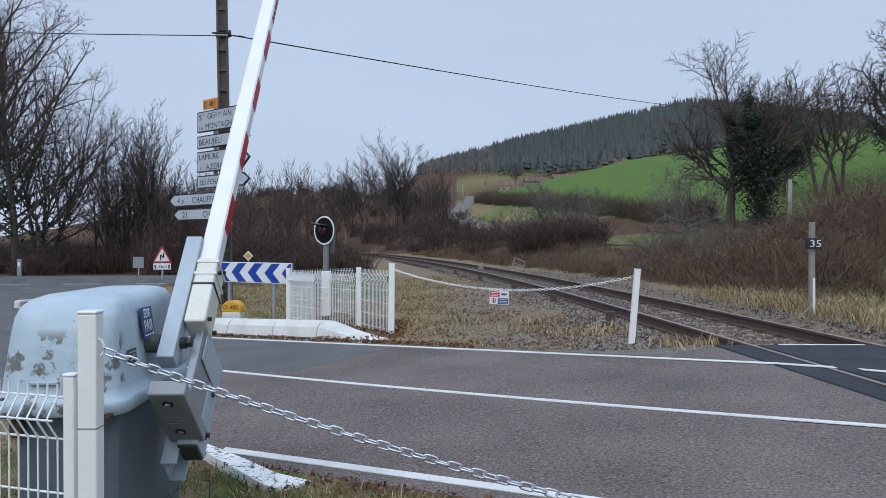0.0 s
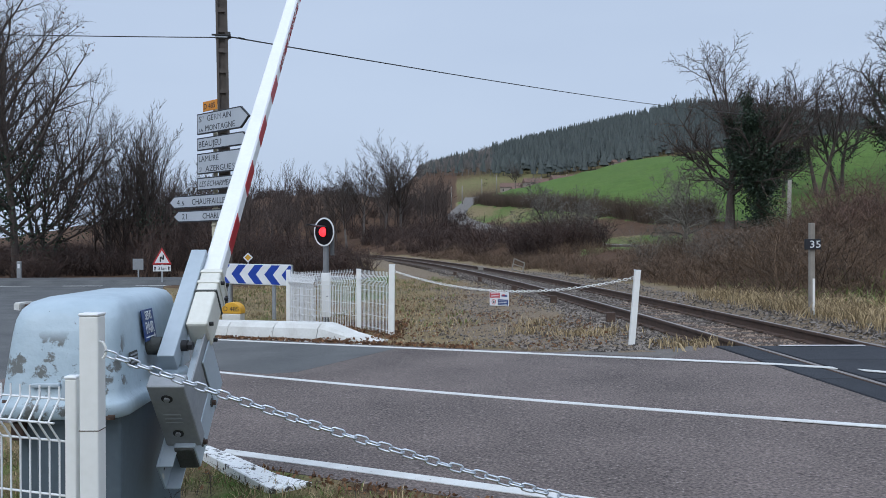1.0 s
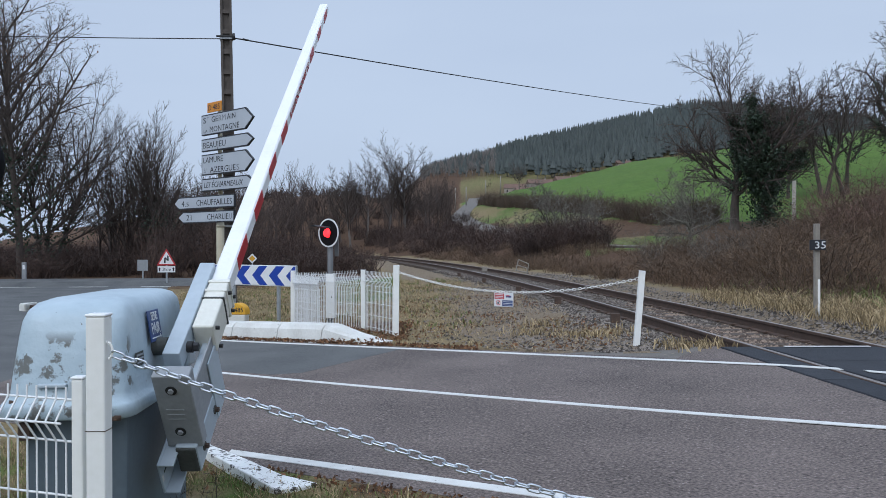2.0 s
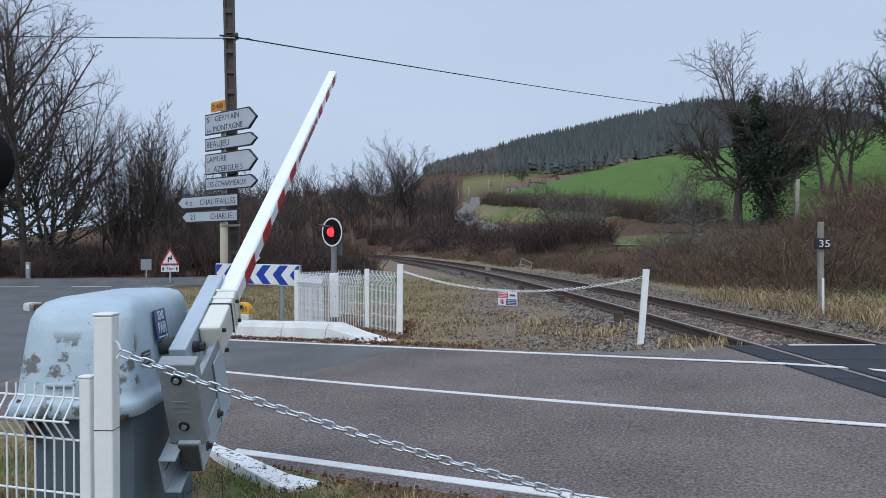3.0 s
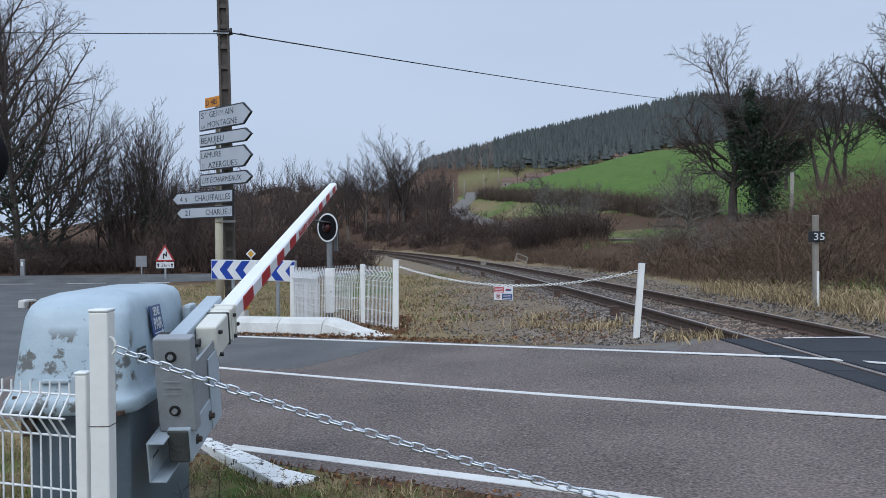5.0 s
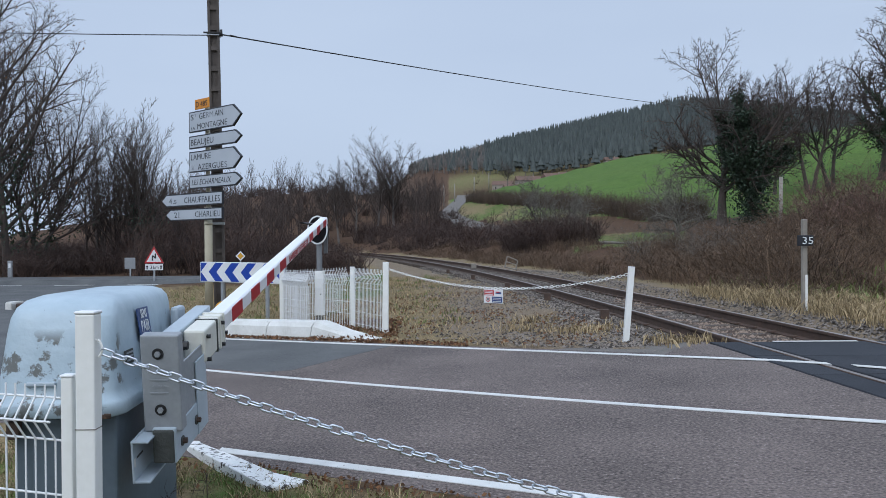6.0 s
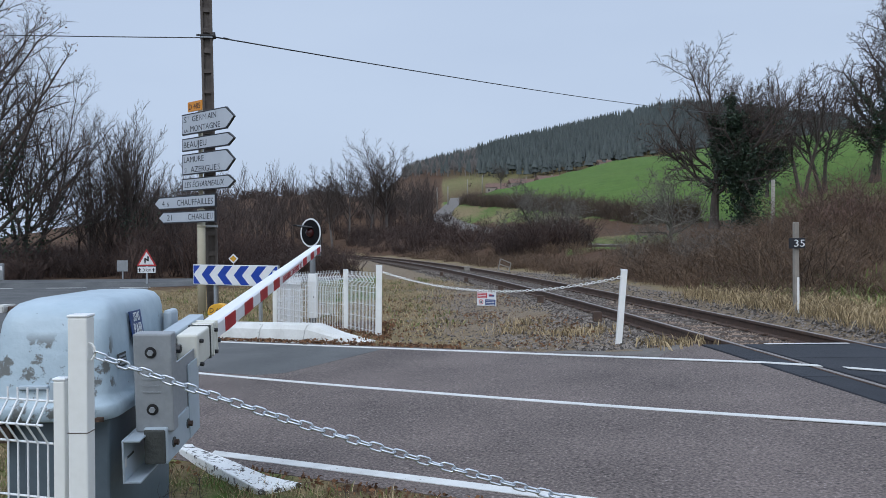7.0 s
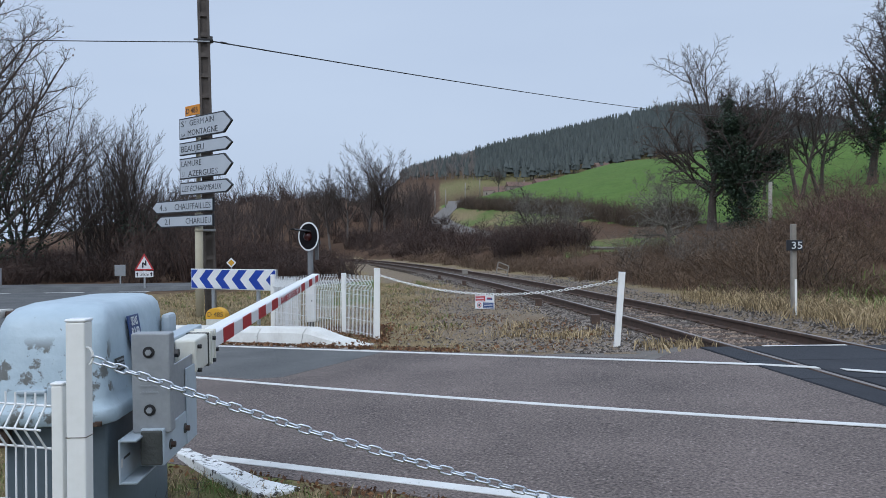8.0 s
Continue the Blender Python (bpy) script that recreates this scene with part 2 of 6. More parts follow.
def prism(pts, depth, bevel=0.0):
    """An outline in the x-z plane, pulled out along y to the given depth."""
    bm = bmesh.new()
    f = [bm.verts.new((x, 0, z)) for x, z in pts]
    g = [bm.verts.new((x, depth, z)) for x, z in pts]
    n = len(pts)
    bm.faces.new(f)
    bm.faces.new(g[::-1])
    for i in range(n):
        bm.faces.new((f[i], g[i], g[(i + 1) % n], f[(i + 1) % n]))
    bmesh.ops.recalc_face_normals(bm, faces=bm.faces[:])
    if bevel:
        bmesh.ops.bevel(bm, geom=bm.edges[:], offset=bevel, segments=1, affect="EDGES")
    return bm


def writing(name, text, size, mat, parent, x, y, z, width=None, italic=0.0, rx=90, rz=0):
    """Letters as a thin mesh, standing in the parent's x-z plane and facing -y; width squeezes or widens the line."""
    cu = bpy.data.curves.new(name, "FONT")
    cu.body, cu.size, cu.extrude, cu.shear = text, size, 0.001, italic
    cu.resolution_u = 2
    tmp = new("letters_tmp", cu)
    bpy.context.view_layer.update()
    me = bpy.data.meshes.new_from_object(tmp.evaluated_get(bpy.context.evaluated_depsgraph_get()))
    bpy.data.objects.remove(tmp)
    bpy.data.curves.remove(cu)
    me.materials.clear()
    me.materials.append(M[mat])
    if width:
        xs = [v.co.x for v in me.vertices]
        k = width / max(1e-6, max(xs) - min(xs))
        x_low = min(xs)
        for v in me.vertices:
            v.co.x = (v.co.x - x_low) * k
    ob = new(name, me)
    ob.parent = parent
    ob.matrix_basis = pose(x, y, z, rx, 0, rz)
    return ob


def tube(verts, faces, pts, radii, sides):
    """A tapered tube along points, ending in a tip."""
    i0 = len(verts)
    for k, (p, r) in enumerate(zip(pts, radii)):
        d = (pts[min(k + 1, len(pts) - 1)] - pts[max(k - 1, 0)]).normalized()
        u = d.orthogonal().normalized()
        v = d.cross(u)
        for s in range(sides):
            a = s * math.tau / sides
            verts.append(p + u * (r * math.cos(a)) + v * (r * math.sin(a)))
    for k in range(len(pts) - 1):
        for s in range(sides):
            a, b = i0 + k * sides + s, i0 + k * sides + (s + 1) % sides
            faces.append((a, b, b + sides, a + sides))


def smooth_step(a, b, v):
    t = min(1.0, max(0.0, (v - a) / (b - a)))
    return t * t * (3 - 2 * t)


# ---- the lie of the land ----
ROAD_SLOPE = -0.745


def near_plane(x):
    """The road and verge fall gently from the track towards the west."""
    return 0.05 * (min(max(x, -7.0), 3.55) + 1.7)


def track_x(y):
    return 4.8 - 0.028 * y - 0.0014 * y * y


RAIL_Z = 0.262


def land(x, y):
    """Height of the ground at a place."""
    base = near_plane(x)
    if y > 14:                                   # the verge levels out beyond the road
        k = smooth_step(14, 60, y) * smooth_step(-9, -3, x) if y < 41 else smooth_step(14, 60, y) * max(smooth_step(-9, -3, x), smooth_step(41, 60, y))
        base = base * (1 - k) + 0.1 * k
    if y > 4:
        d = x - track_x(y)
        # cutting bank on the far side of the track, and the lane's terrace above it
        if d > 2.2:
            w = smooth_step(2.2, 9.0, d) * smooth_step(13, 26, y)
            base += w * (1.0 + 0.9 * smooth_step(50, 110, y))
    ridge = 16.0 * math.exp(-((x + 26) / 46) ** 2 - ((y - 200) / 62) ** 2) if y > 60 else -99.0
    if x < -26:
        ridge = 16.0 * math.exp(-((x + 26) / 70) ** 2 - ((y - 200) / 62) ** 2) if y > 60 else -99.0
    ridge -= 3.0
    yy = min(y, 205.0)
    hill = 1.48 + 0.235 * x + 0.101 * yy - 11.4 - 0.06 * max(0.0, y - 205)
    if x > 46:
        hill -= 0.1 * (x - 46)
    if x > 16 and y < 150:
        hill -= 0.13 * min(x - 16, 30) * smooth_step(150, 85, y)
    far = -99.0
    if y > 264:
        crest = 95 + 0.23 * min(x, 290.0) - 0.12 * max(0.0, x - 290.0)
        u = x / y
        crest *= 0.25 + 0.75 * smooth_step(-0.12, -0.015, u)
        far = crest * smooth_step(264, 1080, y) - max(0.0, y - 1080) * 0.08
        hill -= 0.25 * (y - 264)
    if y < 30:
        hill = -99.0
    top = max(hill, far, ridge)
    soft = 2.0
    d = top - base
    if d > soft:
        return top
    if d < -soft:
        return base
    return base + (d + soft) ** 2 / (4 * soft)


def far_edge(x):
    return 10.84 + ROAD_SLOPE * x


def near_edge(x):
    return 4.84 + (-0.66 if x > -3 else -0.72) * x


def junction_edge(y):
    """East edge of the tarmac where the two roads meet."""
    return -5.2 if y < 14.6 else -5.2 - (y - 14.6) * 0.32


def on_tarmac(x, y):
    if near_edge(x) - 0.35 < y < far_edge(x) + 0.5 and x > -9:
        return True
    return x < junction_edge(y) and near_edge(x) - 0.35 < y < 38.6 or 35.2 < y < 38.6 and x < -2.5


def wobble(x, y, s, amp):
    return amp * noise.noise((x * s, y * s, 3.1))


def hedge_y(x):
    """Plan line of the hedge at the foot of the pasture."""
    if x > 24:
        return 86 - 0.5 * (x - 24)
    return 86 + 92 * (max(0.0, 24 - x) / 16.5) ** 1.15


def cover(x, y, z):
    """What grows or lies here: green sward, bracken and leaf litter, stones."""
    green = brown = stone = 0.0
    d = x - track_x(y) if y < 130 else 99
    if y > 8 and abs(d) < 6.5 and y < 120:
        stone = smooth_step(4.2, 2.0, abs(d + 0.7 + wobble(x, y, 0.5, 1.0)))
        if d < -1:
            stone = max(stone, 0.5 * smooth_step(6.5, 3.0, abs(d)) * smooth_step(24, 14, y))
    if y > 9 and d > 2.4 and z < 4.2 and y < 150:
        brown = smooth_step(2.4, 3.6, d) * (0.55 if y < 15 else 0.85)
    hill = 1.48 + 0.22 * x + 0.101 * min(y, 205) - 11.4
    if x > 16 and y < 150:
        hill -= 0.13 * min(x - 16, 30) * smooth_step(150, 85, y)
    if hill > 2.6 and x > -5 and y < 290:
        behind = smooth_step(-2.0, 0.5, y - hedge_y(x))
        green = smooth_step(2.6, 3.6, hill) * behind + (1 - behind) * (0.5 + wobble(x, y, 0.25, 0.4))
        brown = brown * (1 - green) + 0.3 * (1 - behind)
    if y > 264 and z > 6:
        green = 0.84 + 0.35 * noise.noise((x * 0.012, y * 0.012, 0.0)) if y < 560 else 0.45
        brown = 0.52 + 0.35 * noise.noise((x * 0.01, y * 0.01, 5.0))
        if x / y < 0.012:
            green, brown = 0.0, 1.0
    if 60 < y < 264 and x / y < 0.012 and (y > 125 or abs(d) > 3.5):
        green, brown = 0.0, 1.0
    if 22 < y < 36 and -0.135 < x / y < -0.055:  # grassy mound left of the rails
        green, brown = 0.95 + wobble(x, y, 0.5, 0.4), 0.0
        return green, brown, 0.0
    if y > 24 and x < track_x(min(y, 110)) - 3.5 and y < 300 and x > junction_edge(y) - 60:
        brown = max(brown, smooth_step(24, 40, y) * smooth_step(-3.5, -6, x - track_x(min(y, 110))))
    if 44 < y < 75 and 0.165 < x / y < 0.3:
        green, brown = max(green, 0.62 + wobble(x, y, 0.3, 0.4)), brown * 0.45
    if x < 3 and 10 < y < 40 and not brown:
        green = max(green, 0.16 + wobble(x, y, 0.35, 0.5))
    if y < 6:
        green = max(green, 0.42 + wobble(x, y, 1.3, 0.6))
        brown = max(brown, 0.40 + wobble(x + 7, y, 1.7, 0.6))
    return green, brown, stone


def ground_material():
    m = bpy.data.materials.new("ground")
    m.use_nodes = True
    n, l = m.node_tree.nodes, m.node_tree.links
    b = n["Principled BSDF"]
    co, at, sep = n.new("ShaderNodeTexCoord"), n.new("ShaderNodeAttribute"), n.new("ShaderNodeSeparateColor")
    at.attribute_name = "cover"
    l.new(at.outputs["Color"], sep.inputs[0])

    def tex(scale, detail=6, rough=0.6):
        t = n.new("ShaderNodeTexNoise")
        t.inputs["Scale"].default_value, t.inputs["Detail"].default_value, t.inputs["Roughness"].default_value = scale, detail, rough
        l.new(co.outputs["Object"], t.inputs["Vector"])
        return t.outputs[0]

    def ramp(src, stops):
        r = n.new("ShaderNodeValToRGB")
        el = r.color_ramp.elements
        el[0].position, el[0].color = stops[0][0], (*stops[0][1], 1)
        el[1].position, el[1].color = stops[-1][0], (*stops[-1][1], 1)
        for p, c in stops[1:-1]:
            e = el.new(p)
            e.color = (*c, 1)
        l.new(src, r.inputs[0])
        return r.outputs[0]

    def mix(fac, a, c):
        x = n.new("ShaderNodeMix")
        x.data_type = "RGBA"
        l.new(fac, x.inputs[0])
        l.new(a, x.inputs[6])
        l.new(c, x.inputs[7])
        return x.outputs[2]

    def edged(w, scale):
        """A weight with a ragged edge."""
        a = n.new("ShaderNodeMath")
        a.operation = "ADD"
        l.new(w, a.inputs[0])
        l.new(tex(scale, 5), a.inputs[1])
        r = n.new("ShaderNodeMapRange")
        r.inputs[1].default_value, r.inputs[2].default_value = 0.85, 1.15
        l.new(a.outputs[0], r.inputs[0])
        return r.outputs[0]

    fine, mid, big = tex(38), tex(7), tex(0.6)
    straw = ramp(fine, [(0.3, (0.07, 0.05, 0.03)), (0.5, (0.2, 0.148, 0.08)), (0.72, (0.37, 0.285, 0.16))])
    straw2 = ramp(mid, [(0.35, (0.09, 0.08, 0.036)), (0.65, (0.26, 0.195, 0.105))])
    straw = mix(big, straw, straw2)
    sward = mix(tex(0.11), ramp(tex(0.45), [(0.3, (0.038, 0.08, 0.014)), (0.7, (0.09, 0.165, 0.028))]), ramp(tex(2.5), [(0.35, (0.055, 0.09, 0.018)), (0.65, (0.12, 0.17, 0.04))]))
    litter = mix(tex(0.5), ramp(fine, [(0.35, (0.03, 0.018, 0.012)), (0.65, (0.115, 0.056, 0.03))]), ramp(tex(3), [(0.35, (0.045, 0.032, 0.022)), (0.65, (0.125, 0.076, 0.043))]))
    gravel = mix(tex(1.1), ramp(tex(30, 3), [(0.35, (0.07, 0.054, 0.04)), (0.65, (0.29, 0.24, 0.185))]), ramp(fine, [(0.35, (0.09, 0.063, 0.038)), (0.65, (0.26, 0.19, 0.115))]))
    col = mix(edged(sep.outputs[0], 2.2), straw, sward)
    col = mix(edged(sep.outputs[1], 1.4), col, litter)
    col = mix(edged(sep.outputs[2], 2.5), col, gravel)
    l.new(col, b.inputs["Base Color"])
    b.inputs["Roughness"].default_value = 0.95
    b.inputs["Specular IOR Level"].default_value = 0.15
    bp = n.new("ShaderNodeBump")
    bp.inputs["Strength"].default_value, bp.inputs["Distance"].default_value = 0.7, 0.03
    l.new(fine, bp.inputs["Height"])
    l.new(bp.outputs[0], b.inputs["Normal"])
    return m


def build_ground():
    angles = list(np.arange(-34, 34.01, 0.34)) + list(np.arange(38, 326, 4.0))
    radii = [0.6]
    while radii[-1] < 3200:
        radii.append(radii[-1] * (1.045 if radii[-1] < 260 else 1.07))
    verts, cov = [(0, 0, near_plane(0) - 0.02)], [(0.4, 0, 0, 1)]
    for r in radii:
        for a in angles:
            x, y = r * math.sin(radians(a)), r * math.cos(radians(a))
            z = land(x, y)
            if r < 60 and on_tarmac(x, y) and not near_edge(x) - 0.35 < y < near_edge(x) + 0.05:
                z -= 0.07
            d = x - track_x(y)
            if 2 < y < 125 and abs(d) < 1.9:
                z = min(z, RAIL_Z) - 0.19 * smooth_step(1.9, 1.35, abs(d)) - 0.02
            elif y > 12 and r < 400:
                z += wobble(x, y, 0.9, 0.05) + wobble(x, y, 0.12, 0.12) * smooth_step(14, 40, y)
            if y > 60 and r < 280:
                z += wobble(x, y, 0.33, 0.3)
            g, b, s = cover(x, y, z)
            verts.append((x, y, z))
            cov.append((g, b, s, 1))
    n, faces = len(angles), []
    for k in range(n):
        faces.append((0, 1 + (k + 1) % n, 1 + k))
    for i in range(len(radii) - 1):
        for k in range(n):
            a, b = 1 + i * n + k, 1 + i * n + (k + 1) % n
            faces.append((a, b, b + n, a + n))
    ob = raw("ground", verts, faces, [ground_material()], smooth=True)
    attr = ob.data.attributes.new("cover", "FLOAT_COLOR", "POINT")
    attr.data.foreach_set("color", np.array(cov, dtype=np.float32).ravel())
    tagged(ob, "winter verge, pasture and wooded hills round the crossing", "ground", kind="structure")


build_ground()


def strip(name, left, right, mat, label, category, lift=0.0, thick=0.05, kind="structure", parent=None):
    """A solid ribbon between two rows of plan points, laid on the slope of the road."""
    verts, faces = [], []
    n = len(left)
    for (ax, ay), (bx, by) in zip(left, right):
        for x, y, dz in ((ax, ay, 0), (bx, by, 0), (bx, by, -thick), (ax, ay, -thick)):
            verts.append((x, y, near_plane(x) + lift + dz))
    for i in range(n - 1):
        a, b = 4 * i, 4 * i + 4
        for k in range(4):
            faces.append((a + k, a + (k + 1) % 4, b + (k + 1) % 4, b + k))
    faces += [(0, 3, 2, 1), (4 * n - 4, 4 * n - 3, 4 * n - 2, 4 * n - 1)]
    ob = raw(name, verts, faces, mat, parent)
    bm = bmesh.new()
    bm.from_mesh(ob.data)
    bmesh.ops.recalc_face_normals(bm, faces=bm.faces[:])
    bm.to_mesh(ob.data)
    bm.free()
    return tagged(ob, label, category, kind=kind) if parent is None else ob


def between(a, b, n):
    return [a + (b - a) * i / (n - 1) for i in range(n)]


def build_roads():
    left_of_panels = lambda y: track_x(y) - 1.175
    xs = between(-9.0, 2.4, 40)
    strip("road", [(x, far_edge(x) + 0.22) for x in xs], [(x, near_edge(x) - 0.26) for x in xs], "asphalt", "worn brownish grey asphalt road over the level crossing", "road", 0.004, 0.08)
    # the tarmac runs on to the panels, skew to the rails
    ys = between(3.0, 10.0, 15)
    lo = lambda y: max(2.4, (near_edge(2.4) - 0.12 - y) * 1.35 + 2.4)
    rows = [(left_of_panels(y), y) for y in ys]
    verts_l, verts_r = [], []
    for x, y in rows:
        if y <= far_edge(2.4) + 0.22:
            xa = 2.4
        else:
            xa = min(x - 0.02, 2.4 + (y - far_edge(2.4) - 0.22) / -ROAD_SLOPE * -1 * -1)
        verts_l.append((min(xa, x - 0.01), y))
        verts_r.append((x, y))
    strip("road_approach", verts_l, verts_r, "asphalt", "asphalt strip that meets the rubber crossing panels", "road", -0.003, 0.08)
    xs = between(-0.7, 3.0, 14)
    strip("road_shoulder", [(x, min(far_edge(x) + 0.75 + max(0, x - 1) * 0.35, 10.1)) for x in xs], [(x, far_edge(x) + 0.1) for x in xs], "asphalt_edge", "gritty crumbling edge of the tarmac beside the gravel", "road edge", -0.004, 0.06)
    xs = between(-1.0, 2.4, 30)
    strip("near_shoulder", [(x, near_edge(x) - 0.2) for x in xs], [(x, near_edge(x) - 0.5 + wobble(x, 0, 2.5, 0.12)) for x in xs], "grit_dark", "dark gritty soil along the edge of the tarmac", "road edge", -0.003, 0.06)
    xs = between(5.9, 14.0, 14)
    strip("road_beyond", [(x, 10.1 - 0.5 * (x - 5.9)) for x in xs], [(x, 1.5 - 0.5 * (x - 5.9)) for x in xs], "asphalt", "asphalt road beyond the railway track", "road", 0.0, 0.08)
    ys = between(7.2, 38.5, 50)
    strip("road_junction", [(-70.0, y) for y in ys], [(min(junction_edge(y), -5.2) if y < 35.2 else -2.6, y) for y in ys], "asphalt_new", "wide grey asphalt junction where two roads meet", "road", -0.006, 0.08)
    # relaid tarmac in the far lane
    xs = between(-8.5, -0.65, 24)
    strip("road_patch", [(x, far_edge(x) - 0.09) for x in xs], [(x, max(far_edge(x) - 2.85, far_edge(x) - 0.12 - (-0.65 - x) * 2.4)) for x in xs], "asphalt_new", "smoother bluish patch of relaid asphalt in the road", "road patch", 0.0062, 0.008)

    def line(name, f, x0, x1, w, label, n=30, bend=None):
        pts = between(x0, x1, n)
        strip(name, [(x, f(x) + w * 0.6) for x in pts], [(x, f(x) - w * 0.6) for x in pts], "road_paint", label, "road marking", 0.0085, 0.006)

    line("edge_line", lambda x: far_edge(x), -9.0, 3.78, 0.10, "solid white painted line along the edge of the road")
    line("edge_line", lambda x: far_edge(x), 3.96, 5.0, 0.10, "white line painted across the rubber crossing panels", 4)
    line("centre_line", lambda x: 7.716 - 0.757 * x + 0.014 * x * x, -9.0, 3.35, 0.08, "solid white painted line down the middle of the road")
    line("edge_line", lambda x: 4.85 - 0.655 * x, -1.55, 2.2, 0.10, "worn white painted line along the edge of the road")
    line("panel_line", lambda x: 9.78 + 0.0 * x, 3.95, 4.95, 0.05, "thin white line on the end of the rubber panels", 3)
    for k in range(9):
        x0 = -30 + k * 2.9
        pts = between(x0, x0 + 1.55, 4)
        strip("lane_dash", [(x, 33.4 + 0.05 * (x + 30)) for x in pts], [(x, 33.25 + 0.05 * (x + 30)) for x in pts], "road_paint", "short white painted dash in the far road", "road marking", 0.008, 0.008)
    pts = between(-30, -2.7, 10)
    strip("edge_line", [(x, 38.1) for x in pts], [(x, 37.97) for x in pts], "road_paint", "white painted line along the far road", "road marking", 0.008, 0.008)


build_roads()


# ---- railway ----
def build_track():
    track = thing("railway_track", (0, 0, 0), "single railway track with rusty rails on a gravel bed", "railway track")
    ys = list(np.arange(-30, 20, 1.0)) + list(np.arange(20, 122, 2.5))
    # foot, web and head of the rail, as half widths by height below the top
    prof = [(-0.07, -0.172), (0.07, -0.172), (0.07, -0.158), (0.012, -0.14), (0.012, -0.045), (0.036, -0.036), (0.036, -0.006), (0.028, 0.0), (-0.028, 0.0), (-0.036, -0.006), (-0.036, -0.036), (-0.012, -0.045), (-0.012, -0.14), (-0.07, -0.158)]
    for side in (-0.752, 0.752):
        verts, faces, idx = [], [], []
        for y in ys:
            sl = -0.028 - 0.0028 * y
            nx, ny = 1 / math.hypot(1, sl), -sl / math.hypot(1, sl)
            cx, cy = track_x(y) + side * nx, y + side * ny
            for u, v in prof:
                verts.append((cx + u * nx, cy + u * ny, RAIL_Z + v))
        k = len(prof)
        for i in range(len(ys) - 1):
            for j in range(k):
                a, b = i * k + j, i * k + (j + 1) % k
                faces.append((a, b, b + k, a + k))
                idx.append(1 if j == 7 else 0)
        raw("rail", verts, faces, ["rust", "rail_top"], track, "rusty steel rail with a worn top", index=idx)
    sleeper = boxed(-1.25, 1.25, -0.13, 0.13, -0.33, -0.175, 0.012, segments=1)
    me = bpy.data.meshes.new("sleeper")
    sleeper.to_mesh(me)
    sleeper.free()
    me.materials.append(M["sleeper"])
    clip = boxed(-0.11, 0.11, -0.05, 0.05, -0.175, -0.135, 0.01, segments=1)
    cme = bpy.data.meshes.new("rail_clip")
    clip.to_mesh(cme)
    clip.free()
    cme.materials.append(M["rust"])
    y = 10.3
    while y < 105:
        ob = new("sleeper", me)
        ob.parent = track
        rz = math.degrees(math.atan(0.028 + 0.0028 * y))
        ob.matrix_basis = pose(track_x(y), y, RAIL_Z, 0, 0, rz)
        if y < 32:
            for s in (-0.752, 0.752):
                c = new("rail_clip", cme)
                c.parent = ob
                c.matrix_basis = pose(s, 0, 0)
        y += 0.62
    # marker blocks beside the near rail
    for y in (13.5, 18.0, 23.0, 29.5, 36):
        b = boxed(-0.07, 0.07, -0.06, 0.06, 0, 0.16, 0.01)
        ob = part("rail_anchor", b, "rust", track)
        ob.location = (track_x(y) - 1.45, y, land(track_x(y) - 1.45, y) - 0.03)


build_track()


def build_crossing():
    deck = thing("crossing_deck", (0, 0, 0), "black rubber panels laid between and beside the rails", "crossing panels")
    def panel(x0, x1, y0, y1):
        bm = bmesh.new()
        g = 0.008
        pts = [(track_x(y0) + x0 + g, y0 + g), (track_x(y0) + x1 - g, y0 + g), (track_x(y1) + x1 - g, y1 - g), (track_x(y1) + x0 + g, y1 - g)]
        top = [bm.verts.new((x, y, RAIL_Z - 0.004)) for x, y in pts]
        low = [bm.verts.new((x, y, RAIL_Z - 0.15)) for x, y in pts]
        bm.faces.new(top)
        for i in range(4):
            bm.faces.new((low[i], low[(i + 1) % 4], top[(i + 1) % 4], top[i]))
        bmesh.ops.bevel(bm, geom=[e for e in bm.edges if e.verts[0].co.z > 0.2 and e.verts[1].co.z > 0.2], offset=0.008, segments=1, affect="EDGES")
        part("panel", bm, "rubber", deck)
    for k in range(6):
        y0 = 9.85 - 1.2 * (k + 1)
        panel(-1.17, -0.80, y0, y0 + 1.2)
        panel(-0.67, 0.69, y0, y0 + 1.2)
        panel(0.80, 1.46, y0, y0 + 1.2)


build_crossing()


